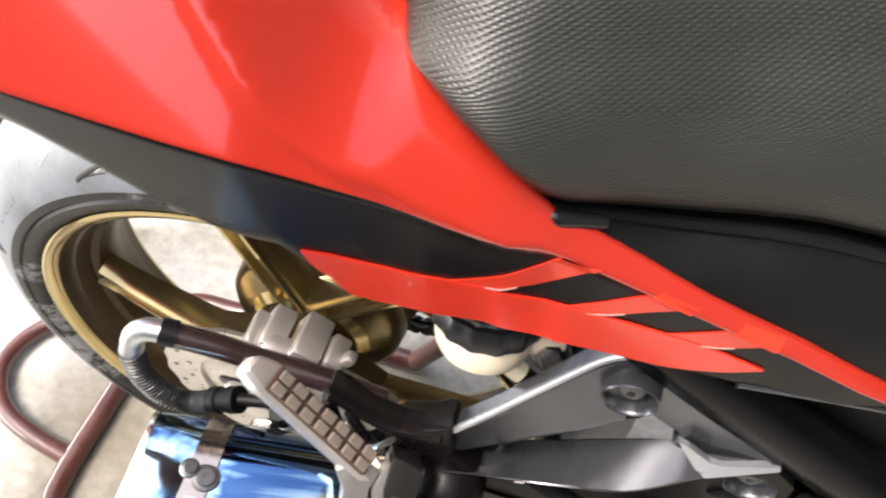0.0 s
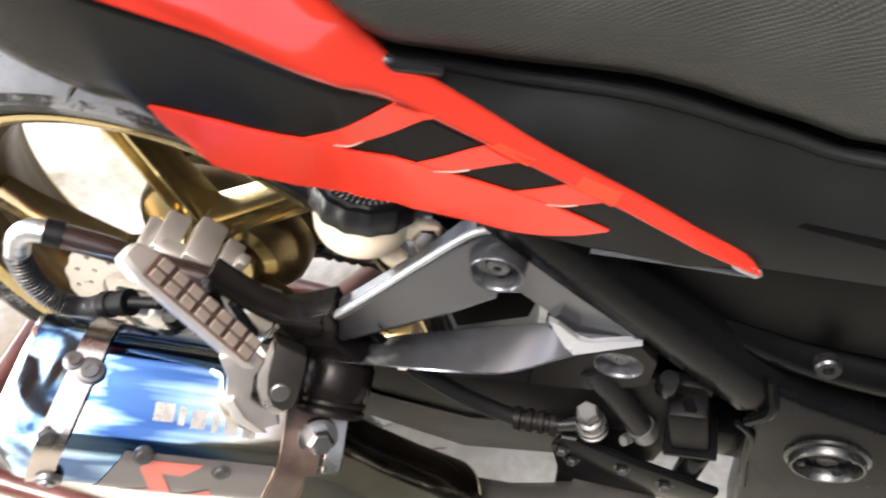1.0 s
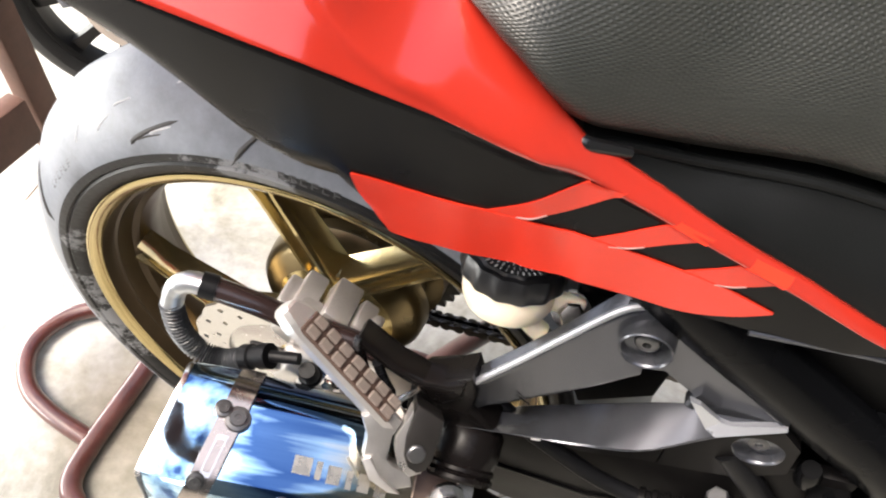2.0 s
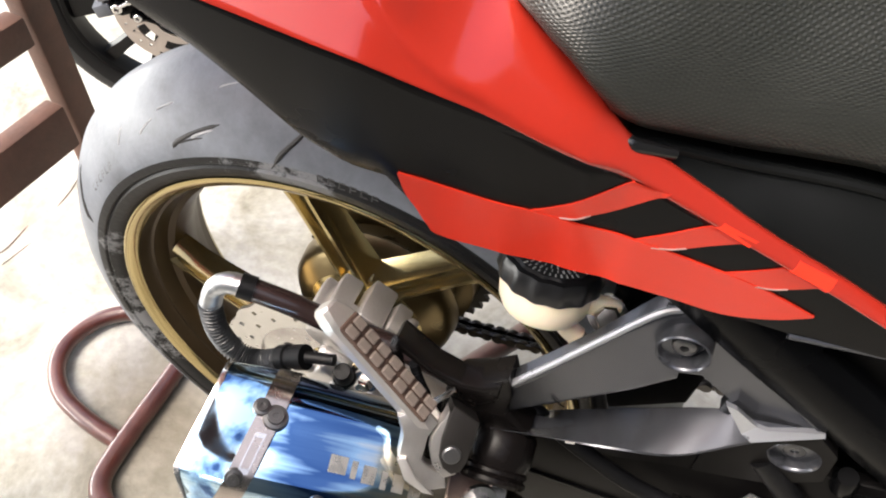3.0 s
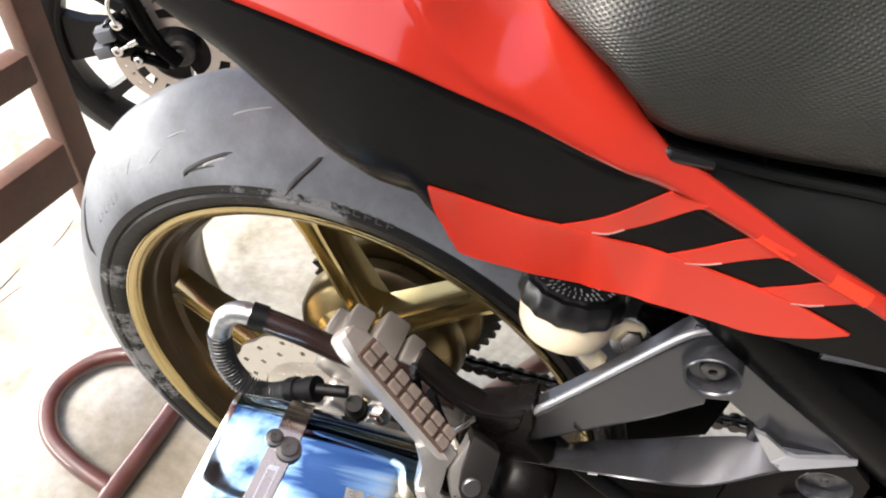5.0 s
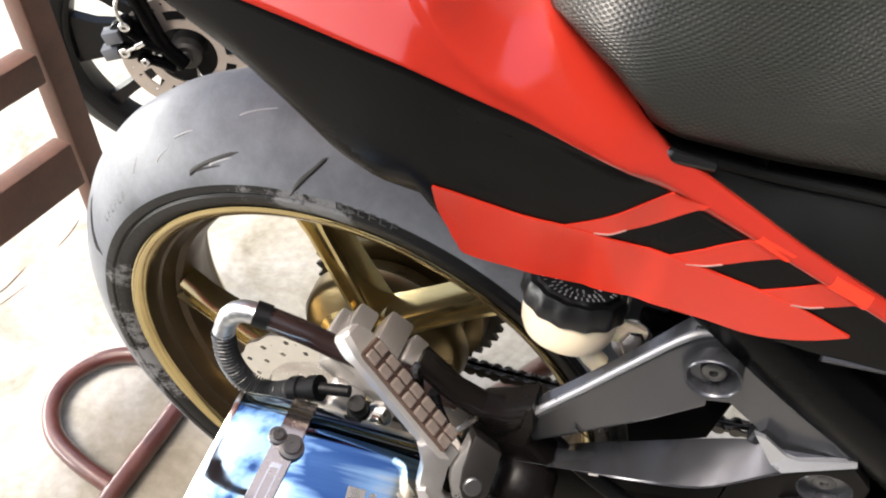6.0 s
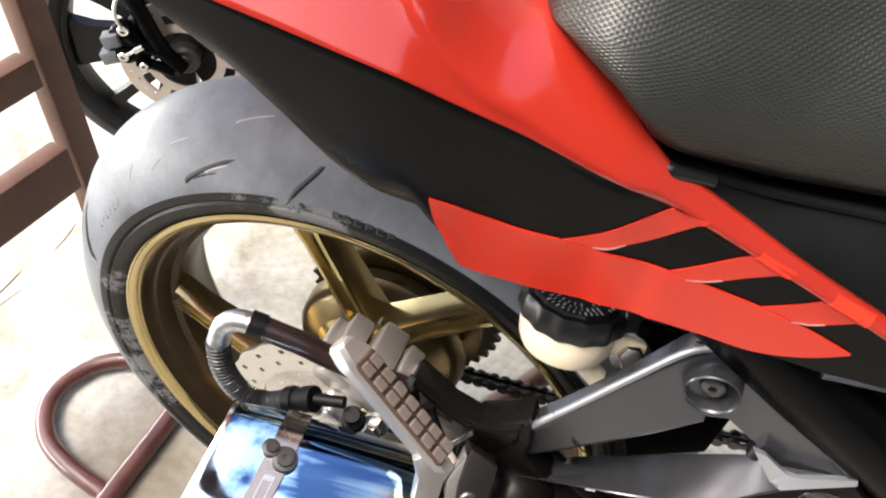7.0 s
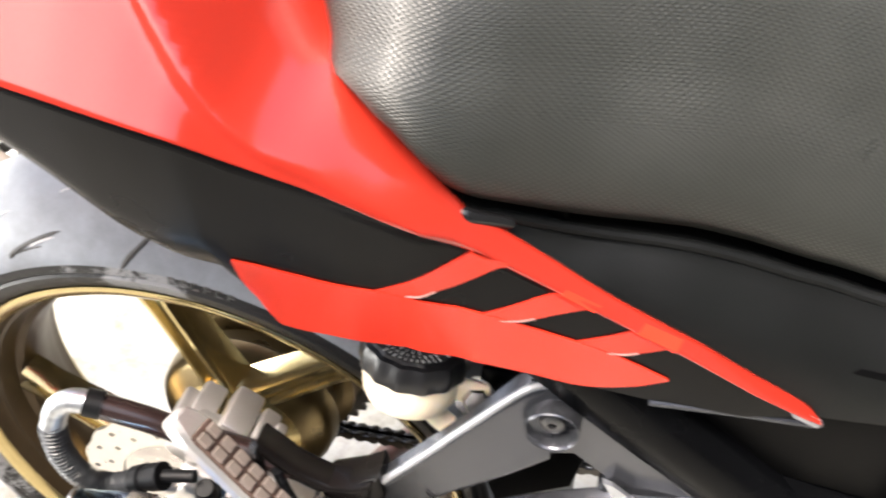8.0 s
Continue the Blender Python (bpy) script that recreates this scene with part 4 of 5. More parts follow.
def footpeg():
    """The pillion peg, folded up: an alloy bar with rows of rubber blocks, on a hinge with a round pin."""
    pin, tip = Vector((0.151, -0.182, 0.517)), Vector((0.058, -0.160, 0.597))
    d = (tip - pin).normalized()
    out = Vector((0.48, -0.10, 0.82))
    out = (out - d * out.dot(d)).normalized()
    side = d.cross(out).normalized()
    L = (tip - pin).length
    base = Matrix((side, d, out)).transposed().to_4x4()
    base.translation = pin
    bm = bmesh.new()
    rings = []
    for s, w0, w1, th in ((0.16, -0.010, 0.006, 0.006), (0.24, -0.0105, 0.0075, 0.007), (0.84, -0.0105, 0.0075, 0.007), (0.88, -0.0108, 0.0076, 0.0085), (0.93, -0.0100, 0.0060, 0.0092), (0.985, -0.0085, 0.0030, 0.0090), (1.0, -0.0070, 0.001, 0.0078)):
        k = s * L
        w0, w1 = w0 + 0.004, w1 + 0.0055
        ring = [(w0 + 0.003, -th), (w1 - 0.002, -th), (w1, -th + 0.003), (w1, th - 0.002), (w1 - 0.002, th), (w0 + 0.003, th), (w0, th - 0.003), (w0, -th + 0.003)]
        rings.append([base @ Vector((u, k, v - 0.004)) for u, v in ring])
    loft(bm, rings)
    peg = part("footpeg", bm, ALU, bike, "folded alloy pillion footpeg with rubber studs", sharp=30)
    stud = material("peg_rubber", (0.125, 0.102, 0.088), 0.6, vary=0.15, scale=60)
    groove = material("peg_groove", (0.045, 0.024, 0.016), 0.7, vary=0.2)
    part("rubber_pad", block((0.0165, L * 0.66, 0.004), base @ pose(0.0042, L * 0.55, 0.0035), 0.001, 1), groove, peg, "brown grimy rubber pad")
    for i in range(7):
        for j in range(2):
            m = base @ pose(0.0004 + j * 0.0080, L * (0.266 + i * 0.0925), 0.0055)
            part("stud", block((0.0066, L * 0.070, 0.0040), m, 0.0008, 1), stud, peg)
    # hinge: plates that face the rider's side, a pin and the lobe that stops the peg
    h = Vector((0.12, -0.62, 0.78))
    h = (h - d * h.dot(d)).normalized()
    w = d.cross(h).normalized()
    if w.z > 0:
        w = -w
    hinge = Matrix((d, h, w)).transposed().to_4x4()
    hinge.translation = pin
    lobe = [(0.034, -0.006), (0.041, 0.0105), (0.0285, 0.0165), (0.0235, 0.0225), (0.018, 0.0290), (0.0049, 0.0338), (-0.0115, 0.0305), (-0.0190, 0.0187), (-0.0110, 0.0135), (0.001, 0.0185), (0.007, 0.0180), (0.0165, 0.0054), (0.0200, -0.006)]
    worn = material("worn_alloy", (0.40, 0.385, 0.37), 0.3, metal=0.8, vary=0.3, scale=70, bump=0.2, bump_scale=500)
    root = part("peg_root", plate(lobe, -0.012, 0.0035, 0.002, 2, m=hinge), worn, peg, sharp=30)
    part("lobe_edge", plate([(0.020, 0.0285), (0.0049, 0.0345), (-0.010, 0.0315), (-0.016, 0.027), (0.002, 0.028), (0.016, 0.024)], 0.0015, 0.0065, 0.0012, 2, m=hinge), ALU, root, "polished stop of the peg")
    part("hinge_fork", plate([(0.0216, -0.0119), (0.0245, -0.018), (0.010, -0.012), (-0.004, 0.002), (-0.0146, 0.0073), (-0.0110, 0.0150), (0.0005, 0.0150), (0.0100, 0.0095), (0.0165, 0.003)], -0.006, 0.0062, 0.002, 2, m=hinge), worn, root, "worn rounded fork of the hinge")
    part("hinge_cheek", plate([(0.0252, -0.022), (0.0047, -0.0269), (-0.0013, -0.0189), (-0.0113, -0.0036), (-0.0136, 0.0035), (-0.0110, 0.0090), (-0.0040, 0.0105), (0.0040, 0.0070), (0.0125, -0.0020), (0.0190, -0.0119)], -0.010, 0.0085, 0.0015, 2, m=hinge), material("hinge_grey", (0.022, 0.020, 0.019), 0.42, metal=0.5, vary=0.25, scale=60), root, "dark brown-grey hinge cheek")
    part("hinge_pin", lathe([(0, 0.0024), (0.0050, 0.0024), (0.0060, 0.0016), (0.0062, 0.0), (0, 0.0)], hinge @ pose(0, 0.0085, 0, -90), n=24), BOLT, root)
    part("bright_tongue", tube([(0.1195, -0.158, 0.5205), (0.127, -0.159, 0.524), (0.1335, -0.160, 0.532), (0.1445, -0.159, 0.551)], lambda s: 0.0034 - 0.0016 * s, n=12, sides=10, flat=0.6), STEEL, root)


footpeg()


def hanger_loop():
    """Black curved stay beside the bracket root, with a bright-edged tab."""
    beam = [(0.1030, 0.5715), (0.1015, 0.5775), (0.1040, 0.5815), (0.1147, 0.5725), (0.1283, 0.5605), (0.1466, 0.5540), (0.1617, 0.5580), (0.173, 0.568), (0.172, 0.548), (0.156, 0.530), (0.1426, 0.5440), (0.1297, 0.5505), (0.1156, 0.5600)]
    stay = part("stay", plate(beam, -0.1565, -0.138, 0.0032, 3), SHEEN, bike, "black curved stay with a worn tip", sharp=30)
    part("tip", tube([(0.1032, -0.1545, 0.5808), (0.1022, -0.1565, 0.5765), (0.1030, -0.1560, 0.570)], 0.0024, n=8, sides=8), GREY, stay, "worn bare tip")
    part("tab", tube([(0.1030, -0.155, 0.573), (0.1055, -0.156, 0.5480), (0.1118, -0.157, 0.5260), (0.1210, -0.157, 0.5140)], lambda s: 0.0042 - 0.0010 * s, n=20, sides=10, flat=0.7), SHEEN, stay)
    part("spring", tube([(0.1135, -0.152, 0.553), (0.1180, -0.153, 0.537), (0.1240, -0.154, 0.522)], lambda s: 0.0030 + 0.0005 * math.cos(s * 80), n=60, sides=10), RUBBER, stay)
    low, high = Vector((0.1800, -0.1775, 0.478)), Vector((0.1785, -0.1480, 0.4930))
    part("muffler_mount", lathe([(0.0, 0.0), (0.0215, 0.0), (0.0235, 0.002), (0.0235, 0.0045), (0.0215, 0.006), (0.0232, 0.0078), (0.0232, 0.010), (0.0218, 0.0118), (0.0225, 0.0140), (0.0240, 0.018), (0.0240, 0.034), (0.0215, 0.038), (0.0, 0.038)], frame_to(low, high - low), n=36), SHEEN, stay, "black ribbed rubber muffler mount")


hanger_loop()


# ---- exhaust ----
def titanium():
    """Heat-tinted metal: blue at the outlet, through violet and straw towards the engine."""
    m = bpy.data.materials.new("heat_tinted_titanium")
    m.use_nodes = True
    nt = m.node_tree
    b = nt.nodes["Principled BSDF"]
    co = nt.nodes.new("ShaderNodeTexCoord")
    sp = nt.nodes.new("ShaderNodeSeparateXYZ")
    nt.links.new(co.outputs["Object"], sp.inputs[0])
    nz = nt.nodes.new("ShaderNodeTexNoise")
    nz.inputs["Scale"].default_value = 14
    nz.inputs["Detail"].default_value = 5
    nt.links.new(co.outputs["Object"], nz.inputs["Vector"])
    ad = nt.nodes.new("ShaderNodeMath")
    ad.operation = "MULTIPLY_ADD"
    ad.inputs[1].default_value = 0.06
    nt.links.new(nz.outputs["Fac"], ad.inputs[0])
    nt.links.new(sp.outputs["X"], ad.inputs[2])
    mr = nt.nodes.new("ShaderNodeMapRange")
    mr.inputs["From Min"].default_value, mr.inputs["From Max"].default_value = 0.0, 0.22
    nt.links.new(ad.outputs[0], mr.inputs["Value"])
    ramp = nt.nodes.new("ShaderNodeValToRGB")
    els = ramp.color_ramp.elements
    els[0].position, els[0].color = 0.0, (0.50, 0.66, 0.78, 1)
    els[1].position, els[1].color = 1.0, (0.40, 0.35, 0.31, 1)
    for p, c in ((0.10, (0.26, 0.44, 0.66, 1)), (0.20, (0.035, 0.085, 0.22, 1)), (0.32, (0.055, 0.12, 0.27, 1)), (0.42, (0.26, 0.40, 0.52, 1)), (0.53, (0.70, 0.64, 0.50, 1)), (0.82, (0.66, 0.52, 0.46, 1))):
        els.new(p).color = c
    nt.links.new(mr.outputs["Result"], ramp.inputs["Fac"])
    nt.links.new(ramp.outputs["Color"], b.inputs["Base Color"])
    b.inputs["Metallic"].default_value = 1.0
    # drawing marks along the can
    mp = nt.nodes.new("ShaderNodeMapping")
    mp.inputs["Scale"].default_value = (2.0, 48, 48)
    nt.links.new(co.outputs["Object"], mp.inputs["Vector"])
    grain = nt.nodes.new("ShaderNodeTexNoise")
    grain.inputs["Scale"].default_value = 1.0
    grain.inputs["Detail"].default_value = 4
    nt.links.new(mp.outputs["Vector"], grain.inputs["Vector"])
    rr = nt.nodes.new("ShaderNodeMapRange")
    rr.inputs["From Min"].default_value, rr.inputs["From Max"].default_value = 0.35, 0.65
    rr.inputs["To Min"].default_value, rr.inputs["To Max"].default_value = 0.03, 0.14
    nt.links.new(grain.outputs["Fac"], rr.inputs["Value"])
    nt.links.new(rr.outputs["Result"], b.inputs["Roughness"])
    # streaks shift the tint too, painting lengthwise bands of reflection into the colour
    shift = nt.nodes.new("ShaderNodeMath")
    shift.operation = "MULTIPLY_ADD"
    shift.inputs[1].default_value = 1.15
    nt.links.new(grain.outputs["Fac"], shift.inputs[0])
    off = nt.nodes.new("ShaderNodeMath")
    off.operation = "SUBTRACT"
    off.inputs[1].default_value = 0.57
    nt.links.new(mr.outputs["Result"], off.inputs[0])
    nt.links.new(off.outputs[0], shift.inputs[2])
    nt.links.new(shift.outputs[0], ramp.inputs["Fac"])
    bp = nt.nodes.new("ShaderNodeBump")
    bp.inputs["Strength"].default_value, bp.inputs["Distance"].default_value = 0.07, 0.0006
    nt.links.new(grain.outputs["Fac"], bp.inputs["Height"])
    nt.links.new(bp.outputs["Normal"], b.inputs["Normal"])
    return m


def muffler():
    """Faceted can whose x runs forward along its axis."""
    ti = titanium()
    strap_steel = material("browned_steel", (0.42, 0.37, 0.34), 0.26, metal=1.0, vary=0.2, scale=60)
    ahead = Vector((math.cos(radians(18)) * math.cos(radians(15)), math.cos(radians(18)) * math.sin(radians(15)), -math.sin(radians(18))))
    face = Vector((0.406, -0.26, 0.877))
    face = (face - ahead * face.dot(ahead)).normalized()
    body = new("muffler")
    body.parent = bike
    body.matrix_local = Matrix.Translation((0.0126, -0.2032, 0.4703)) @ Matrix((ahead, face.cross(ahead), face)).transposed().to_4x4()
    body["label"] = "blue heat-tinted titanium muffler"

    corners = [Vector(c) for c in ((0.0335, 0.058), (-0.0335, 0.058), (-0.061, 0.010), (-0.044, -0.044), (0.036, -0.044), (0.048, 0.024))]

    def reach(a):
        """From the axis to the flat-sided wall of the can in the direction a."""
        d = Vector((-math.sin(a), math.cos(a)))
        best = 0.0
        for p, q in zip(corners, corners[1:] + corners[:1]):
            e = q - p
            det = d.x * -e.y + e.x * d.y
            if abs(det) > 1e-9:
                t = (p.x * -e.y + e.x * p.y) / det
                u = (d.x * p.y - d.y * p.x) / det
                if t > 0 and -1e-6 <= u <= 1 + 1e-6:
                    best = max(best, t)
        return best

    @functools.lru_cache(maxsize=None)
    def soft_reach(phi):
        return sum(reach(radians(phi + o)) for o in (-9, -6, -3, 0, 3, 6, 9)) / 7

    def spot(x, phi, k=1.0):
        """A place on the six-sided can, phi degrees round from the face."""
        r, a = k * soft_reach(round(float(phi), 2)), radians(phi)
        return Vector((x, -r * math.sin(a), r * math.cos(a)))

    def lean(phi):
        """The strap stands a little askew on the can."""
        return 0.0 - 0.012 * math.sin(radians(phi))

    def end(phi):
        return line([(-180, -0.030), (-90, -0.030), (-30, -0.034), (30, -0.045), (90, -0.022), (180, -0.030)], phi)

    def ring(x, k=1.0, cap=None):
        """A ring of the can. cap: how far along the end cap, whose upper facets fall to the slanting outlet."""
        out = []
        for i in range(72):
            phi = i * 5.0 - 180
            p = spot(x if cap is None else lean(phi) + cap * (end(phi) - lean(phi)) + x, phi, k)
            if cap and p.z > 0:
                p.z *= 1 - 0.64 * smooth01(cap) ** 0.8
            out.append(p)
        return out

    bm = bmesh.new()
    loft(bm, [ring(0, 1.0, 0.2), ring(0.02, 1.0, 0), ring(0.08), ring(0.15), ring(0.172), ring(0.174, 0.9)])
    part("can", bm, ti, body, "blue and straw heat-tinted can", sharp=40)
    bm = bmesh.new()
    loft(bm, [ring(0, 1.016, 0.1), ring(0, 1.018, 0.3), ring(0, 1.0, 0.94), ring(0, 0.96, 1.0), ring(0.002, 0.9, 0.98), ring(0.008, 0.84, 0.9), ring(0.012, 0.8, 0.2)])
    part("end_cap", bm, ti, body, "polished blue end cap", sharp=22)
    bm = bmesh.new()
    loft(bm, [ring(0.0012, 0.995, 1.0), ring(-0.0016, 0.992, 1.0), ring(-0.0026, 0.975, 1.0), ring(-0.0016, 0.955, 1.0), ring(0.0012, 0.95, 1.0)], caps=False)
    part("end_rim", bm, STEEL, body, "bright rolled rim", sharp=60)
    bm = bmesh.new()
    loft(bm, [ring(-0.008, 1.0, 0), ring(-0.008, 1.032, 0), ring(0.008, 1.032, 0), ring(0.008, 1.0, 0)], caps=False)
    strap = part("strap", bm, strap_steel, body, "bright riveted strap", sharp=40)

    def rivet(x, phi, r, parent, k=1.034):
        p = spot(x, phi, k)
        n = Vector((0, p.y, p.z)).normalized()
        part("rivet", lathe([(0, 0.0028), (r * 0.22, 0.0028), (r * 0.25, 0.0035), (r * 0.6, 0.0035), (r * 0.66, 0.0018), (r * 0.95, 0.0014), (r, 0), (r, -0.003)], frame_to(p, n), n=20), BOLT, parent)

    for x, phi, r in ((0.004, -11, 0.0085), (-0.007, -15, 0.006), (-0.003, 27, 0.006), (0.005, 71, 0.0085)):
        rivet(x + lean(phi), phi, r, strap)
    bm = bmesh.new()
    for phi0, phi1, x0, x1 in ((2, 22, -0.003, -0.002), (2, 22, 0.003, 0.004), (0, 3, -0.003, 0.004), (21, 24, -0.003, 0.004)):
        loft(bm, [[spot(x + lean(phi), phi, 1.05) for phi in np.linspace(phi0, phi1, 9)] for x in (x0, x1)], closed=False)
    part("slot_rim", bm, STEEL, strap)
    # badge plate: red mark on dark film
    plate_m = material("badge_film", (0.09, 0.085, 0.09), 0.3, metal=0.5, vary=0.1)
    badge_red = material("badge_red", (0.40, 0.085, 0.065), 0.35, vary=0.08)

    def film(name, lo, hi, k, mat, parent, n=12):
        b3 = bmesh.new()
        rows = []
        for s in np.linspace(0, 1, n):
            col = []
            for t in np.linspace(0, 1, 13):
                p0, p1 = (lo[0][0] + (lo[1][0] - lo[0][0]) * s, lo[0][1] + (lo[1][1] - lo[0][1]) * s), (hi[0][0] + (hi[1][0] - hi[0][0]) * s, hi[0][1] + (hi[1][1] - hi[0][1]) * s)
                col.append(b3.verts.new(spot(p0[0] + (p1[0] - p0[0]) * t, p0[1] + (p1[1] - p0[1]) * t, k)))
            rows.append(col)
        for r0, r1 in zip(rows, rows[1:]):
            for j in range(12):
                b3.faces.new((r0[j], r1[j], r1[j + 1], r0[j + 1]))
        return part(name, b3, mat, parent, sharp=60)

    badge = film("badge_plate", ((0.036, 31), (0.128, 31)), ((0.017, 93), (0.128, 93)), 1.012, plate_m, body)
    badge["label"] = "dark riveted badge plate"
    film("badge_mark", ((0.046, 36), (0.084, 36)), ((0.049, 49), (0.073, 51)), 1.018, badge_red, badge)
    film("badge_mark", ((0.046, 44), (0.058, 44)), ((0.059, 86), (0.073, 86)), 1.019, badge_red, badge)
    film("badge_mark", ((0.033, 84), (0.056, 71)), ((0.033, 90), (0.060, 82)), 1.020, badge_red, badge)
    film("badge_mark", ((0.066, 85), (0.093, 66)), ((0.071, 95), (0.095, 75)), 1.021, badge_red, badge)
    for x, phi in ((0.047, 33), (0.096, 40)):
        rivet(x, phi, 0.0065, badge, 1.012)
    # half-rubbed pale lettering left as plain bars
    pale = material("pale_worn_print", (0.42, 0.38, 0.31), 0.28, metal=1.0, vary=0.5, scale=120)
    for x, wd, a0 in ((0.048, 0.012, 2), (0.063, 0.004, 3), (0.071, 0.009, 4), (0.084, 0.004, 5), (0.092, 0.008, 5), (0.104, 0.008, 6)):
        film("print_bar", ((x, a0), (x + wd, a0)), ((x, a0 + 11), (x + wd, a0 + 11)), 1.004, pale, body, 4)
    # rear hanger band, dark and rusty, with its bolt
    rust = material("rusty_clamp", (0.030, 0.016, 0.014), 0.5, metal=0.3, vary=0.4, scale=60, dust=0.22, dust_colour=(0.2, 0.16, 0.11), dust_scale=30)
    bm = bmesh.new()
    loft(bm, [ring(0.130, 1.0), ring(0.130, 1.04), ring(0.156, 1.04), ring(0.156, 1.0)], caps=False)
    band = part("hanger_band", bm, rust, body, "dark rusty hanger band", sharp=40)
    part("band_lug", block((0.026, 0.034, 0.03), pose(0.143, 0.036, 0.055), 0.005), rust, band)
    bm = bmesh.new()
    loft(bm, [ring(0.160, 1.0), ring(0.160, 1.03), ring(0.171, 1.03), ring(0.171, 1.0)], caps=False)
    part("rear_strap", bm, STEEL, body)
    bm = bmesh.new()
    rings = []
    for x, cy, r in ((0.150, -0.026, 0.044), (0.172, -0.032, 0.0445), (0.20, -0.0405, 0.0435), (0.24, -0.0505, 0.0425), (0.276, -0.0570, 0.041), (0.282, -0.0570, 0.0385), (0.285, -0.0550, 0.028), (0.32, -0.055, 0.026), (0.36, -0.050, 0.025), (0.44, -0.03, 0.024)):
        rings.append([Vector((x, cy + r * math.cos(a), 0.012 + r * math.sin(a))) for a in np.linspace(0, 2 * math.pi, 40, endpoint=False)])
    straw = material("straw_tinted_titanium", (0.62, 0.54, 0.42), 0.12, metal=1.0, vary=0.2, scale=25)
    cone = bmesh.new()
    loft(cone, rings[:7])
    part("front_cone", cone, straw, body, "straw-tinted front cone of the can", sharp=50)
    pipe = bmesh.new()
    loft(pipe, rings[6:])
    part("link_pipe", pipe, DARK, body, "dark link pipe")
    screw("clamp_bolt", Vector((0.1525, -0.012, 0.0635)), Vector((0.1, -0.45, 0.9)), 0.0092, body, STEEL, "hex", 0.009)


muffler()


# ---- rear brake ----
def caliper():
    body = part("brake_caliper", block((0.017, 0.034, 0.024), pose(0.027, -0.087, 0.497, 0, 28), 0.0025), ALU, bike, "grey cast brake caliper")
    part("caliper_half", block((0.021, 0.036, 0.026), pose(0.053, -0.087, 0.496, 0, 30), 0.0025), ALU, body)
    part("caliper_ridge", block((0.010, 0.028, 0.016), pose(0.013, -0.090, 0.498, 0, 28), 0.0025), ALU, body)
    part("caliper_ear", block((0.014, 0.026, 0.016), pose(0.074, -0.090, 0.494, 0, 35), 0.0025), ALU, body)
    part("caliper_lug", block((0.008, 0.010, 0.022), pose(0.084, -0.093, 0.496, 0, 35), 0.0025), ALU, body)
    part("caliper_lobe", block((0.030, 0.022, 0.034), pose(0.020, -0.100, 0.470, 10, 40), 0.007), ALU, body)
    part("caliper_body", block((0.115, 0.022, 0.050), pose(0.065, -0.100, 0.462, 0, 30), 0.008), ALU, body)
    for x, y, z, sx, sy, sz, rx, ry, rz in ((0.004, -0.122, 0.447, 0.024, 0.018, 0.020, 20, 25, 15), (0.022, -0.118, 0.440, 0.020, 0.022, 0.026, -10, 40, 0), (0.041, -0.122, 0.430, 0.026, 0.018, 0.018, 15, 30, -20),
                                               (0.066, -0.124, 0.424, 0.022, 0.022, 0.022, 10, 35, 25), (0.086, -0.118, 0.412, 0.030, 0.018, 0.020, -15, 30, 0), (0.030, -0.112, 0.452, 0.030, 0.012, 0.012, 0, 20, 0)):
        part("casting_lug", block((sx, sy, sz), pose(x, y, z, rx, ry, rz), 0.005, 3), ALU, body)
    part("carrier_web", plate([(-0.02, 0.44), (0.03, 0.445), (0.1, 0.415), (0.12, 0.38), (0.02, 0.39)], -0.113, -0.106, 0.003), DARK, body)
    for x, z in ((0.062, 0.455), (0.09, 0.44)):
        screw("caliper_bolt", (x, -0.125, z), (0, -1, 0.3), 0.007, body, STEEL, "hex", 0.008)
    part("bleed_cap", lathe([(0, 0.022), (0.006, 0.022), (0.0075, 0.018), (0.0075, 0.006), (0.009, 0.004), (0.009, 0), (0, 0)], frame_to((0.050, -0.135, 0.468), (0.1, -0.3, 1)), n=16), RUBBER, body)


caliper()


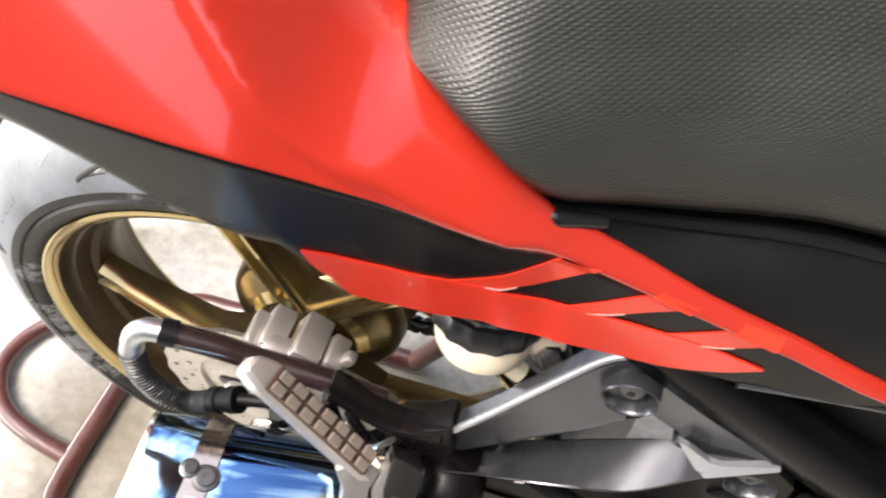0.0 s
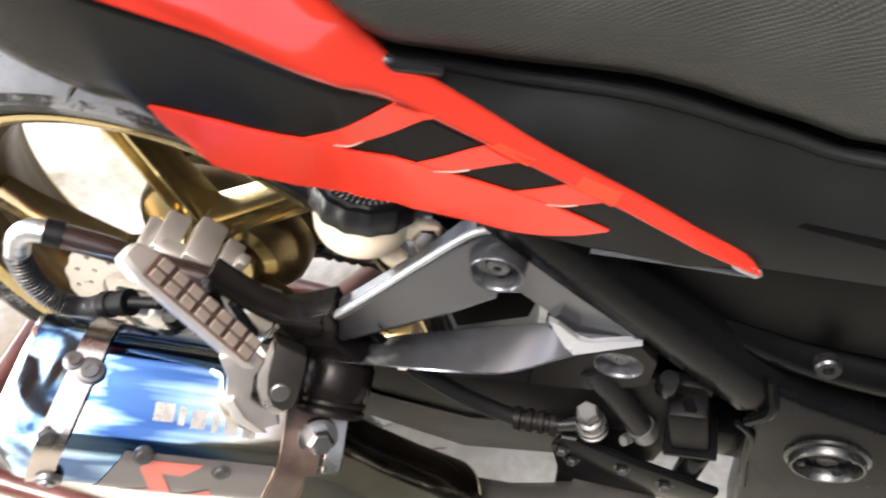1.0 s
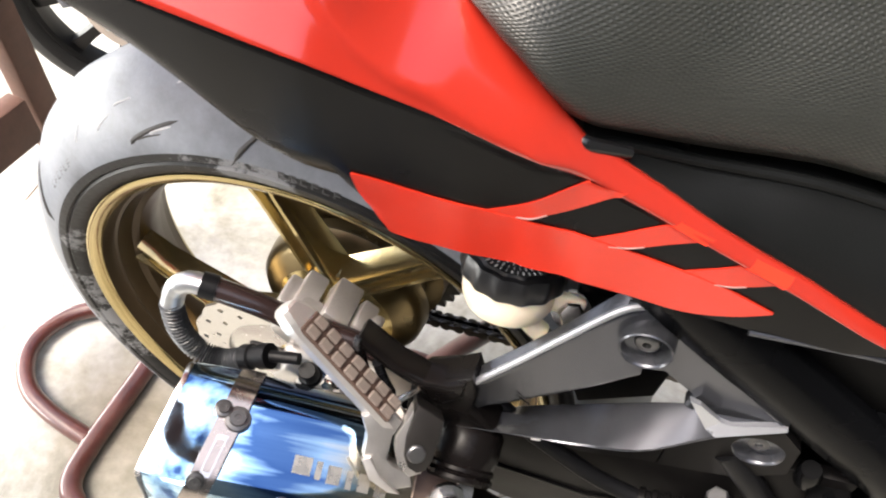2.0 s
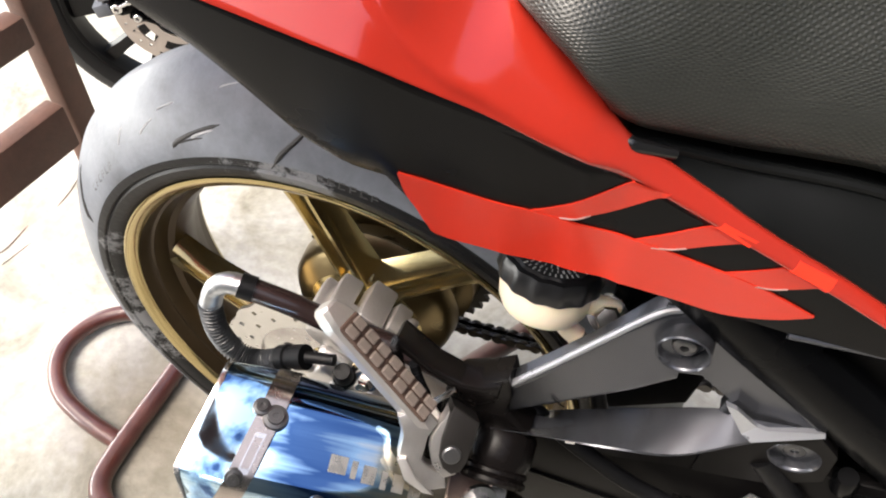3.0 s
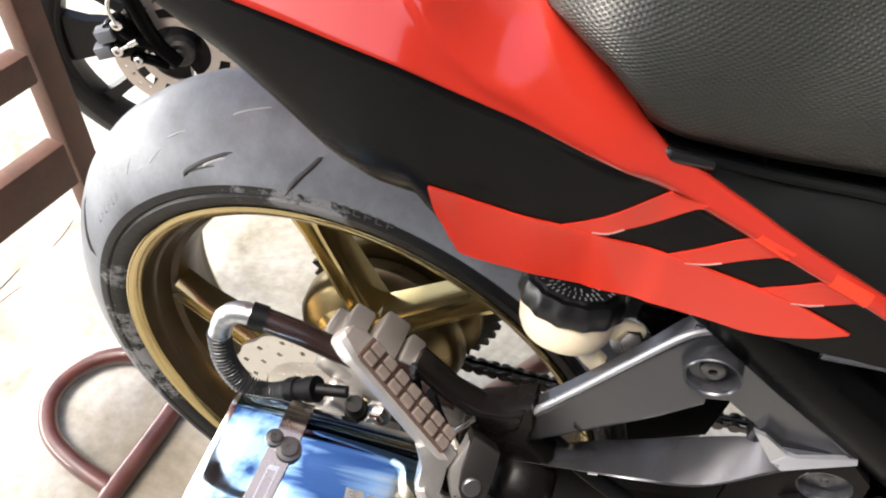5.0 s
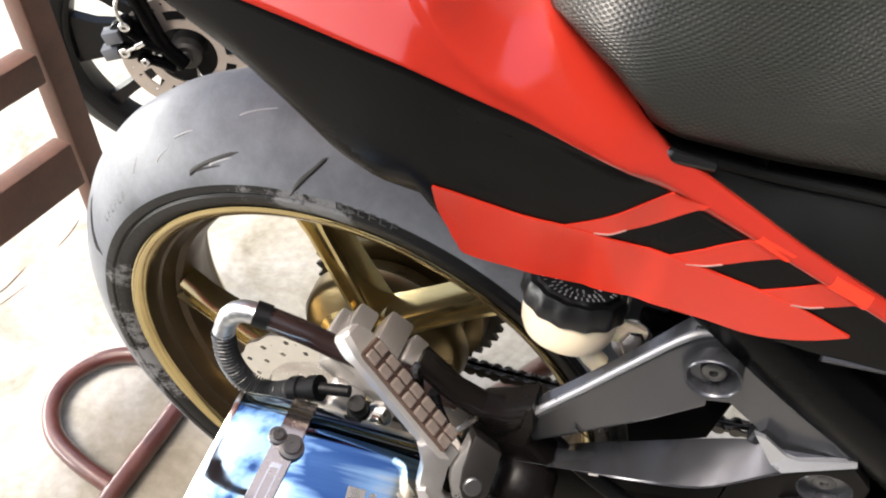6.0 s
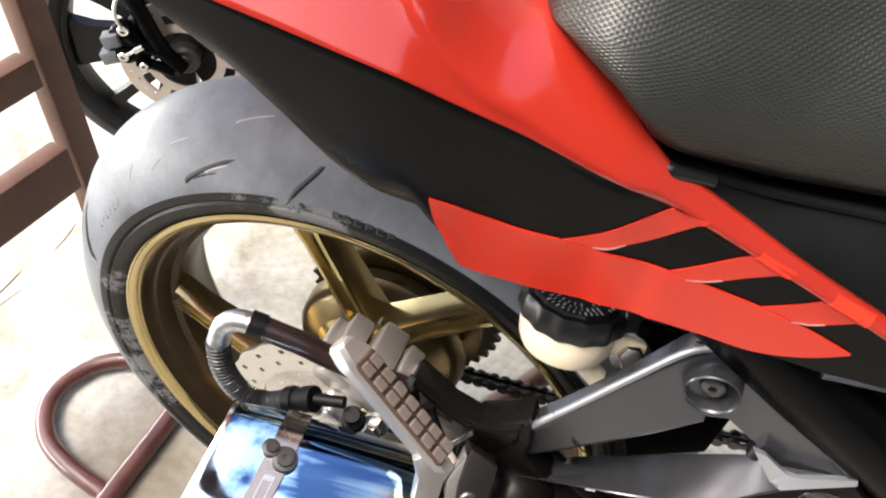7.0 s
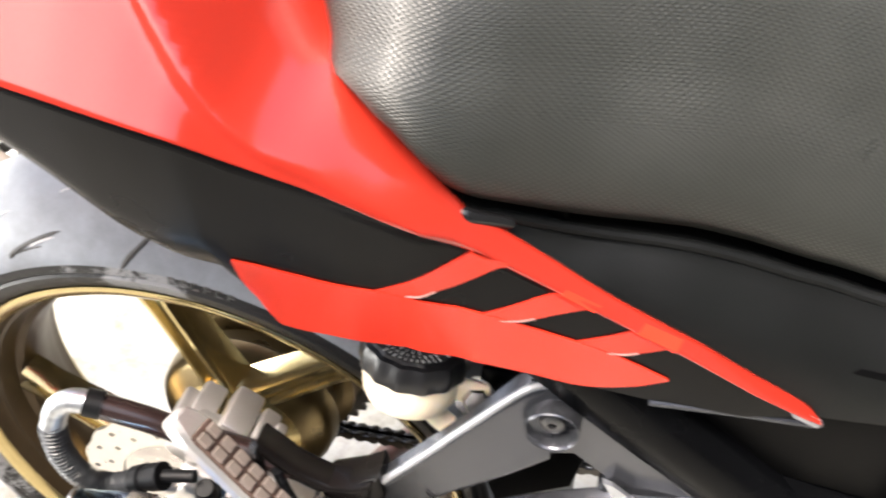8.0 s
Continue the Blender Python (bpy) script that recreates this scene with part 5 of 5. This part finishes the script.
def brake_hose():
    """Ribbed hose that turns back on itself, a foil-wrapped bend and a smooth black line."""
    bm = tube([(0.006, -0.144, 0.484), (-0.017, -0.146, 0.470), (-0.037, -0.147, 0.475), (-0.049, -0.145, 0.495), (-0.0525, -0.140, 0.520)], lambda s: 0.0077 + 0.0013 * math.cos(s * 2 * math.pi * 32), n=306, sides=14)
    hose = part("brake_hose", bm, material("corrugated_plastic", (0.028, 0.030, 0.033), 0.36, vary=0.2, scale=40), bike, "black ribbed brake hose", sharp=20)
    part("foil_bend", tube([(-0.0525, -0.140, 0.518), (-0.0485, -0.1345, 0.532), (-0.039, -0.131, 0.539), (-0.027, -0.129, 0.5385)], lambda s: 0.0082 + 0.00012 * math.sin(s * 40), n=30, sides=18), CHROME, hose, "crinkled silver foil wrap")
    part("smooth_line", tube([(-0.029, -0.129, 0.539), (-0.02, -0.127, 0.535), (0.007, -0.122, 0.524), (0.032, -0.118, 0.512), (0.075, -0.114, 0.502), (0.12, -0.112, 0.49)], 0.0088, n=30, sides=16), material("hose_sheath", (0.022, 0.013, 0.012), 0.24, vary=0.2), hose, "smooth dark hose sheath")
    part("collar", tube([(-0.030, -0.1292, 0.539), (-0.0195, -0.127, 0.5355)], 0.0096, n=4, sides=16), RUBBER, hose)
    part("hose_end", tube([(0.002, -0.144, 0.482), (0.024, -0.142, 0.493)], lambda s: 0.0098 if s < 0.35 or s > 0.6 else 0.0082, n=20, sides=14), RUBBER, hose)
    part("end_pipe", tube([(0.024, -0.142, 0.493), (0.046, -0.139, 0.497)], 0.0045, n=6), RUBBER, hose)


brake_hose()


def reservoir():
    axis = Vector((0.02, 0.27, 1.0)).normalized()
    m = frame_to((0.181, -0.094, 0.611), axis)
    cup = material("reservoir_plastic", (0.80, 0.71, 0.54), 0.35, vary=0.12, scale=18)
    cup.node_tree.nodes["Principled BSDF"].inputs["Subsurface Weight"].default_value = 0.3
    cup.node_tree.nodes["Principled BSDF"].inputs["Subsurface Radius"].default_value = (0.02, 0.012, 0.005)
    body = part("fluid_reservoir", lathe([(0.0, -0.026), (0.019, -0.026), (0.0265, -0.0235), (0.0290, -0.018), (0.0302, -0.008), (0.0302, 0.004), (0.0, 0.004)], m, n=48), cup, bike, "cream plastic brake fluid reservoir")
    part("cap", lathe([(0.0, 0.016), (0.026, 0.016), (0.0275, 0.0145), (0.031, 0.014), (0.0325, 0.011), (0.0335, 0.001), (0.0325, -0.001), (0.0, -0.001)], m, n=96, ripple=lambda a: 1.012 - 0.045 * abs(math.cos(7 * a)) ** 1.5), material("cap_plastic", (0.010, 0.010, 0.011), 0.33, vary=0.2, scale=60, spec=0.35), body, "ribbed black screw cap with worn white print")
    pale = material("cap_print", (0.62, 0.62, 0.6), 0.5, vary=0.1)
    rnd = random.Random(4)
    for r, n in ((0.0235, 44), (0.0195, 36), (0.0155, 26)):
        for i in range(n):
            if rnd.random() < 0.22:
                continue
            a = 2 * math.pi * i / n
            mm = m @ Matrix.Rotation(a, 4, "Z") @ pose(r, 0, 0.0162)
            part("print_bar", block((0.0032 * rnd.uniform(0.6, 1.0), 0.0009 * rnd.uniform(0.5, 1.3), 0.0004), mm, 0), pale, body, smooth=False)
    part("mount_ear", block((0.028, 0.008, 0.018), pose(0.214, -0.099, 0.600, 0, 15, 8), 0.004, 3), cup, body)
    part("mount_stay", block((0.03, 0.008, 0.05), pose(0.236, -0.088, 0.590), 0.003), FRAME, body)
    screw("mount_bolt", (0.221, -0.100, 0.596), (0.1, -0.8, 0.6), 0.0085, body, STEEL, "hex", 0.007)
    part("outlet", tube([(0.190, -0.100, 0.588), (0.198, -0.103, 0.577), (0.207, -0.104, 0.570)], 0.0068, n=8), cup, body)
    part("feed_hose", tube([(0.204, -0.1035, 0.5725), (0.222, -0.1, 0.545), (0.232, -0.098, 0.5), (0.25, -0.103, 0.47), (0.32, -0.11, 0.46)], 0.006, n=20), RUBBER, body)


reservoir()


def swingarm():
    arm = part("swingarm", block((0.60, 0.03, 0.044), pose(0.30, -0.088, 0.394, 0, -11), 0.006), FRAME, bike, "black box-section swingarm")
    part("left_arm", block((0.60, 0.03, 0.044), pose(0.30, 0.112, 0.394, 0, -11), 0.006), FRAME, arm)
    part("cross_brace", block((0.05, 0.20, 0.05), pose(0.42, 0.012, 0.42), 0.01), FRAME, arm)
    part("axle_nut", lathe([(0, 0.016), (0.012, 0.016), (0.014, 0.013), (0.014, 0)], frame_to((0, -0.103, AXLE), (0, -1, 0)), n=6), STEEL, arm)


swingarm()


def brake_cylinder():
    """The rear brake's master cylinder with its banjo joint, hoses and linkage."""
    body = part("master_cylinder", lathe([(0.0, 0.072), (0.007, 0.072), (0.0095, 0.066), (0.0095, 0.05), (0.0075, 0.046), (0.0075, 0.02), (0.0095, 0.01), (0.0095, -0.02), (0.0, -0.02)], frame_to((0.375, -0.128, 0.40), (-0.35, 0.0, 1.0)), n=24), FRAME, bike, "dark brake master cylinder")
    foot, head = Vector((0.3590, -0.128, 0.4530)), Vector((0.3445, -0.131, 0.4935))
    axis = (head - foot).normalized()
    m = frame_to(foot, axis)
    part("banjo", lathe([(0, 0.0), (0.0105, 0.0), (0.0115, 0.002), (0.0115, 0.004), (0.0088, 0.005), (0.0088, 0.007), (0.0112, 0.0082), (0.0112, 0.012), (0.0085, 0.0132), (0.0085, 0.016), (0.0100, 0.0172), (0.0100, 0.0215), (0.0080, 0.0225), (0, 0.0225)], m, n=28), PIVOT, body, "dark banjo joint with two washers")
    for z in (0.0062, 0.0146):
        part("washer", lathe([(0.007, 0.0), (0.0104, 0.0), (0.0108, 0.0007), (0.0104, 0.0014), (0.007, 0.0014)], m @ pose(0, 0, z), n=28), BOLT, body)
    hex_head = part("banjo_bolt", lathe([(0.0076, 0.0), (0.0082, 0.0012), (0.0082, 0.0090), (0.0070, 0.0105)], m @ pose(0, 0, 0.0225), n=6), BOLT, body, "hexagon banjo bolt", sharp=20)
    part("bolt_face", lathe([(0, 0.0), (0.0058, 0.0), (0.0064, -0.0008)], m @ pose(0, 0, 0.0334), n=24), BOLT, hex_head)
    part("hose", tube([(0.335, -0.132, 0.453), (0.3117, -0.132, 0.4454), (0.2830, -0.132, 0.4520), (0.2604, -0.132, 0.4620), (0.22, -0.13, 0.485), (0.19, -0.122, 0.497)], 0.0062, n=24), RUBBER, body)
    part("ferrule", tube([(0.3040, -0.132, 0.4452), (0.3330, -0.132, 0.4520)], lambda s: 0.0072 + 0.0018 * (1 if int(s * 6.99) % 2 == 0 else 0), n=42), DULL, body, "ribbed hose ferrule")
    part("banjo_neck", tube([(0.3330, -0.132, 0.4520), (0.343, -0.131, 0.458), (0.353, -0.129, 0.466)], 0.0048, n=8), PIVOT, body)
    part("feed_pipe", tube([(0.3400, -0.117, 0.523), (0.3595, -0.120, 0.5035), (0.3774, -0.122, 0.482), (0.3925, -0.123, 0.4620)], 0.0088, n=16), RUBBER, body)
    part("feed_clip", tube([(0.3880, -0.1228, 0.4675), (0.3955, -0.1232, 0.4575)], 0.0100, n=4), BOLT, body)
    part("clip_screw", lathe([(0, 0.008), (0.0035, 0.008), (0.004, 0.006), (0.004, 0)], frame_to((0.384, -0.130, 0.458), (-0.5, -0.6, 0.4)), n=12), BOLT, body)
    part("lever_plate", plate([(0.336, 0.4200), (0.3391, 0.4440), (0.350, 0.4460), (0.3577, 0.4415), (0.3989, 0.4303), (0.4636, 0.4145), (0.4635, 0.380), (0.4047, 0.3750), (0.3640, 0.3689), (0.3700, 0.330), (0.3560, 0.322), (0.3478, 0.3826)], -0.138, -0.130, 0.003), FRAME, body)
    for x, z in ((0.343, 0.426), (0.3535, 0.412), (0.390, 0.420), (0.425, 0.410)):
        screw("plate_bolt", (x, -0.138, z), (0, -1, 0.2), 0.0045, body, PIVOT, "hex", 0.004)
    part("push_rod", lathe([(0.0, 0.086), (0.008, 0.086), (0.0095, 0.08), (0.0095, 0.0), (0, 0)], frame_to((0.447, -0.122, 0.36), (-0.12, 0, 1)), n=20), FRAME, body)
    box = part("switch_box", block((0.026, 0.028, 0.052), pose(0.4150, -0.118, 0.492, 0, -20), 0.003), PLASTIC, body)
    part("switch_flange", block((0.036, 0.032, 0.005), pose(0.4255, -0.119, 0.463, 0, -20), 0.001, 1), FRAME, box)
    part("switch_nut", lathe([(0, 0.010), (0.0055, 0.010), (0.0070, 0.008), (0.0075, 0.0)], frame_to((0.4100, -0.124, 0.508), (-0.1, 0.1, 1)), n=6), FRAME, box)
    part("switch_bolt", lathe([(0, 0.02), (0.006, 0.02), (0.008, 0.014), (0.008, 0)], frame_to((0.3900, -0.118, 0.522), (-0.2, -0.2, 1)), n=16), FRAME, body)


brake_cylinder()


# ---- paddock stand ----
STAND_RED = material("chipped_red_oxide", (0.058, 0.014, 0.011), 0.32, coat=0.5, vary=0.35, scale=45, dust=0.25, dust_colour=(0.28, 0.12, 0.09))


def paddock_stand():
    stand = thing("paddock_stand", "dark red tubular steel paddock stand on the concrete floor", "bike stand")
    z = 0.014
    part("frame_tube", tube([(0.05, 0.16, z), (-0.22, 0.16, z), (-0.29, 0.155, z), (-0.325, 0.12, z), (-0.325, 0.0, z), (-0.327, -0.12, z), (-0.317, -0.168, z), (-0.275, -0.191, z), (-0.2, -0.195, z), (0.05, -0.195, z)], 0.0140, n=90, sides=18), STAND_RED, stand)
    part("handle_loop", tube([(-0.335, 0.09, z), (-0.42, 0.085, z), (-0.47, 0.06, z), (-0.495, 0.015, z), (-0.49, -0.03, z), (-0.455, -0.07, z), (-0.40, -0.092, z), (-0.335, -0.105, z)], 0.0125, n=60, sides=18), STAND_RED, stand)
    for s in (-0.19, 0.16):
        part("upright", tube([(0.05, s, z), (0.16, s * 0.95, 0.22), (0.19, s * 0.9, 0.30)], 0.014, n=12), STAND_RED, stand)


paddock_stand()


# ---- timber fence ----
def timber():
    m = material("weathered_timber", (0.115, 0.055, 0.036), 0.65, vary=0.4, scale=22, bump=0.4, bump_scale=160, dust=0.7, dust_colour=(0.045, 0.024, 0.017), dust_scale=9, dust_range=(0.45, 0.7))
    return m


TIMBER = timber()


def fence():
    f = thing("timber_fence", "weathered red-brown timber fence with two rails", "fence")
    for x, y, h in ((-0.510, 0.186, 1.1), (-0.458, -0.262, 1.1)):
        part("post", block((0.028, 0.040, h), pose(x, y, h / 2), 0.004, 2), TIMBER, f)
    for z0, z1 in ((0.437, 0.476), (0.283, 0.349), (0.62, 0.67)):
        part("rail", block((0.030, 0.40, z1 - z0), pose(-0.518, -0.048, (z0 + z1) / 2, 0, 0, -6.8), 0.004, 2), TIMBER, f)


fence()


# ---- the second motorcycle ----
def second_bike():
    b2 = thing("motorcycle", "black motorcycle front end parked behind the timber fence", "motorcycle")
    b2.matrix_world = pose(-0.59, 0.545, 0.250, 0, 0, 25) @ Matrix.Scale(0.82, 4)
    m = Matrix.Rotation(radians(90), 4, "X")
    rubber = material("black_front_tyre", (0.013, 0.013, 0.0135), 0.6, spec=0.25, vary=0.25, bump=0.3, bump_scale=200)
    black_rim = material("black_cast_rim", (0.008, 0.008, 0.0085), 0.4, vary=0.2, spec=0.2)
    half = [(0.240, 0.028), (0.250, 0.040), (0.262, 0.044), (0.28, 0.038), (0.296, 0.024), (0.304, 0.01), (0.305, 0)]
    side = [(0.240, 0.028), (0.241, 0.031), (0.237, 0.032), (0.231, 0.026), (0.229, 0.012), (0.2285, 0)]
    wheel2 = part("front_wheel", lathe(side + [(r, -h) for r, h in side[-2::-1]] + [(0.232, 0)], m, n=72, closed=True), black_rim, b2, "black cast front wheel")
    part("tyre", lathe(half + [(r, -h) for r, h in half[-2::-1]] + [(0.235, 0)], m, n=72, closed=True), rubber, wheel2)
    part("hub", lathe([(0, 0.045), (0.03, 0.045), (0.035, 0.02), (0.035, -0.03), (0, -0.03)], m, n=32), black_rim, wheel2)
    for k in range(10):
        a = radians((177 if k % 2 else 216.5) + 72 * (k // 2))
        wd = 0.040 if k % 2 else 0.011
        bm = bmesh.new()
        loft(bm, [[(r * math.cos(a) - u * w * math.sin(a), v, r * math.sin(a) + u * w * math.cos(a)) for u, v in ((-1, -0.014), (1, -0.014), (1, 0.014), (-1, 0.014))] for r, w in ((0.03, 0.016), (0.1, wd), (0.18, wd), (0.226, wd * 1.3))])
        part("spoke", bm, black_rim, wheel2)
    # disc with two rows of holes and a dark petal carrier
    steel = material("front_disc_steel", (0.5, 0.45, 0.42), 0.4, metal=0.8, vary=0.12)
    bm = bmesh.new()
    n, radii, grid = 144, (0.062, 0.080, 0.100, 0.106, 0.113, 0.119, 0.129), {}
    for s, y in enumerate((-0.055, -0.059)):
        for i in range(n):
            a = 2 * math.pi * i / n
            for j, r in enumerate(radii):
                grid[s, i, j] = bm.verts.new((r * math.cos(a), y, r * math.sin(a)))
    for i in range(n):
        k = (i + 1) % n
        for j in range(6):
            if (j == 1 and i % 16 < 11) or (j == 3 and i % 9 == 0) or (j == 4 and i % 9 == 5):
                continue
            for s in (0, 1):
                bm.faces.new((grid[s, i, j], grid[s, k, j], grid[s, k, j + 1], grid[s, i, j + 1]))
        for j in (0, 6):
            bm.faces.new((grid[0, i, j], grid[0, k, j], grid[1, k, j], grid[1, i, j]))
    part("front_disc", bm, steel, wheel2, "perforated steel front disc", smooth=False)
    part("axle_cap", lathe([(0, 0.072), (0.012, 0.072), (0.014, 0.066), (0.024, 0.066), (0.03, 0.060), (0.032, 0.04), (0, 0.04)], m, n=24), DARK, b2)
    fork = part("fork_leg", tube([(-0.004, -0.075, -0.01), (-0.035, -0.08, 0.04), (-0.057, -0.085, 0.121), (-0.11, -0.09, 0.32)], 0.017, n=12, sides=18), FRAME, b2, "black front fork leg")
    part("fork_tube", tube([(-0.098, -0.09, 0.27), (-0.20, -0.09, 0.70)], 0.0150, n=6, sides=18), STEEL, fork)
    slate = material("slate_caliper", (0.10, 0.11, 0.13), 0.35, vary=0.15, spec=0.6)
    cal = part("front_caliper", block((0.06, 0.04, 0.075), pose(-0.090, -0.075, 0.052, 0, -15), 0.010, 3), FRAME, b2, "black front brake caliper with bright bolts")
    for x, z in ((-0.121, 0.065), (-0.131, 0.030)):
        part("caliper_face", block((0.034, 0.030, 0.026), pose(x, -0.088, z, 0, -12), 0.003), slate, cal)
    part("pad_pin", tube([(-0.124, -0.092, 0.058), (-0.128, -0.092, 0.036)], 0.005, n=4, sides=10), DARK, cal)
    for x, z, r in ((-0.103, 0.036, 0.0105), (-0.091, 0.092, 0.0105), (-0.069, 0.015, 0.0085)):
        screw("caliper_bolt", (x, -0.102, z), (0, -1, 0), r, cal, STEEL, "socket", 0.007)
        part("bolt_seat", lathe([(0, 0.0), (r * 1.35, 0.0), (r * 1.5, -0.004), (r * 1.5, -0.02), (0, -0.02)], frame_to((x, -0.103, z), (0, -1, 0)), n=24), FRAME, cal)
    part("caliper_arm", tube([(-0.09, -0.09, 0.075), (-0.065, -0.09, 0.05), (-0.035, -0.086, 0.035)], 0.012, n=10), FRAME, cal)
    part("lower_lug", tube([(-0.085, -0.085, 0.014), (-0.05, -0.088, 0.006), (-0.02, -0.086, -0.012)], 0.011, n=10), FRAME, cal)
    part("bleed_nipple", tube([(-0.095, -0.108, 0.042), (-0.06, -0.108, 0.060)], lambda s: 0.006 if s > 0.45 else 0.0035, n=12), STEEL, cal)
    part("front_hose", tube([(-0.091, -0.108, 0.095), (-0.095, -0.104, 0.14), (-0.05, -0.09, 0.22), (0.0, -0.06, 0.38)], 0.0038, n=24), STEEL, cal)


second_bike()
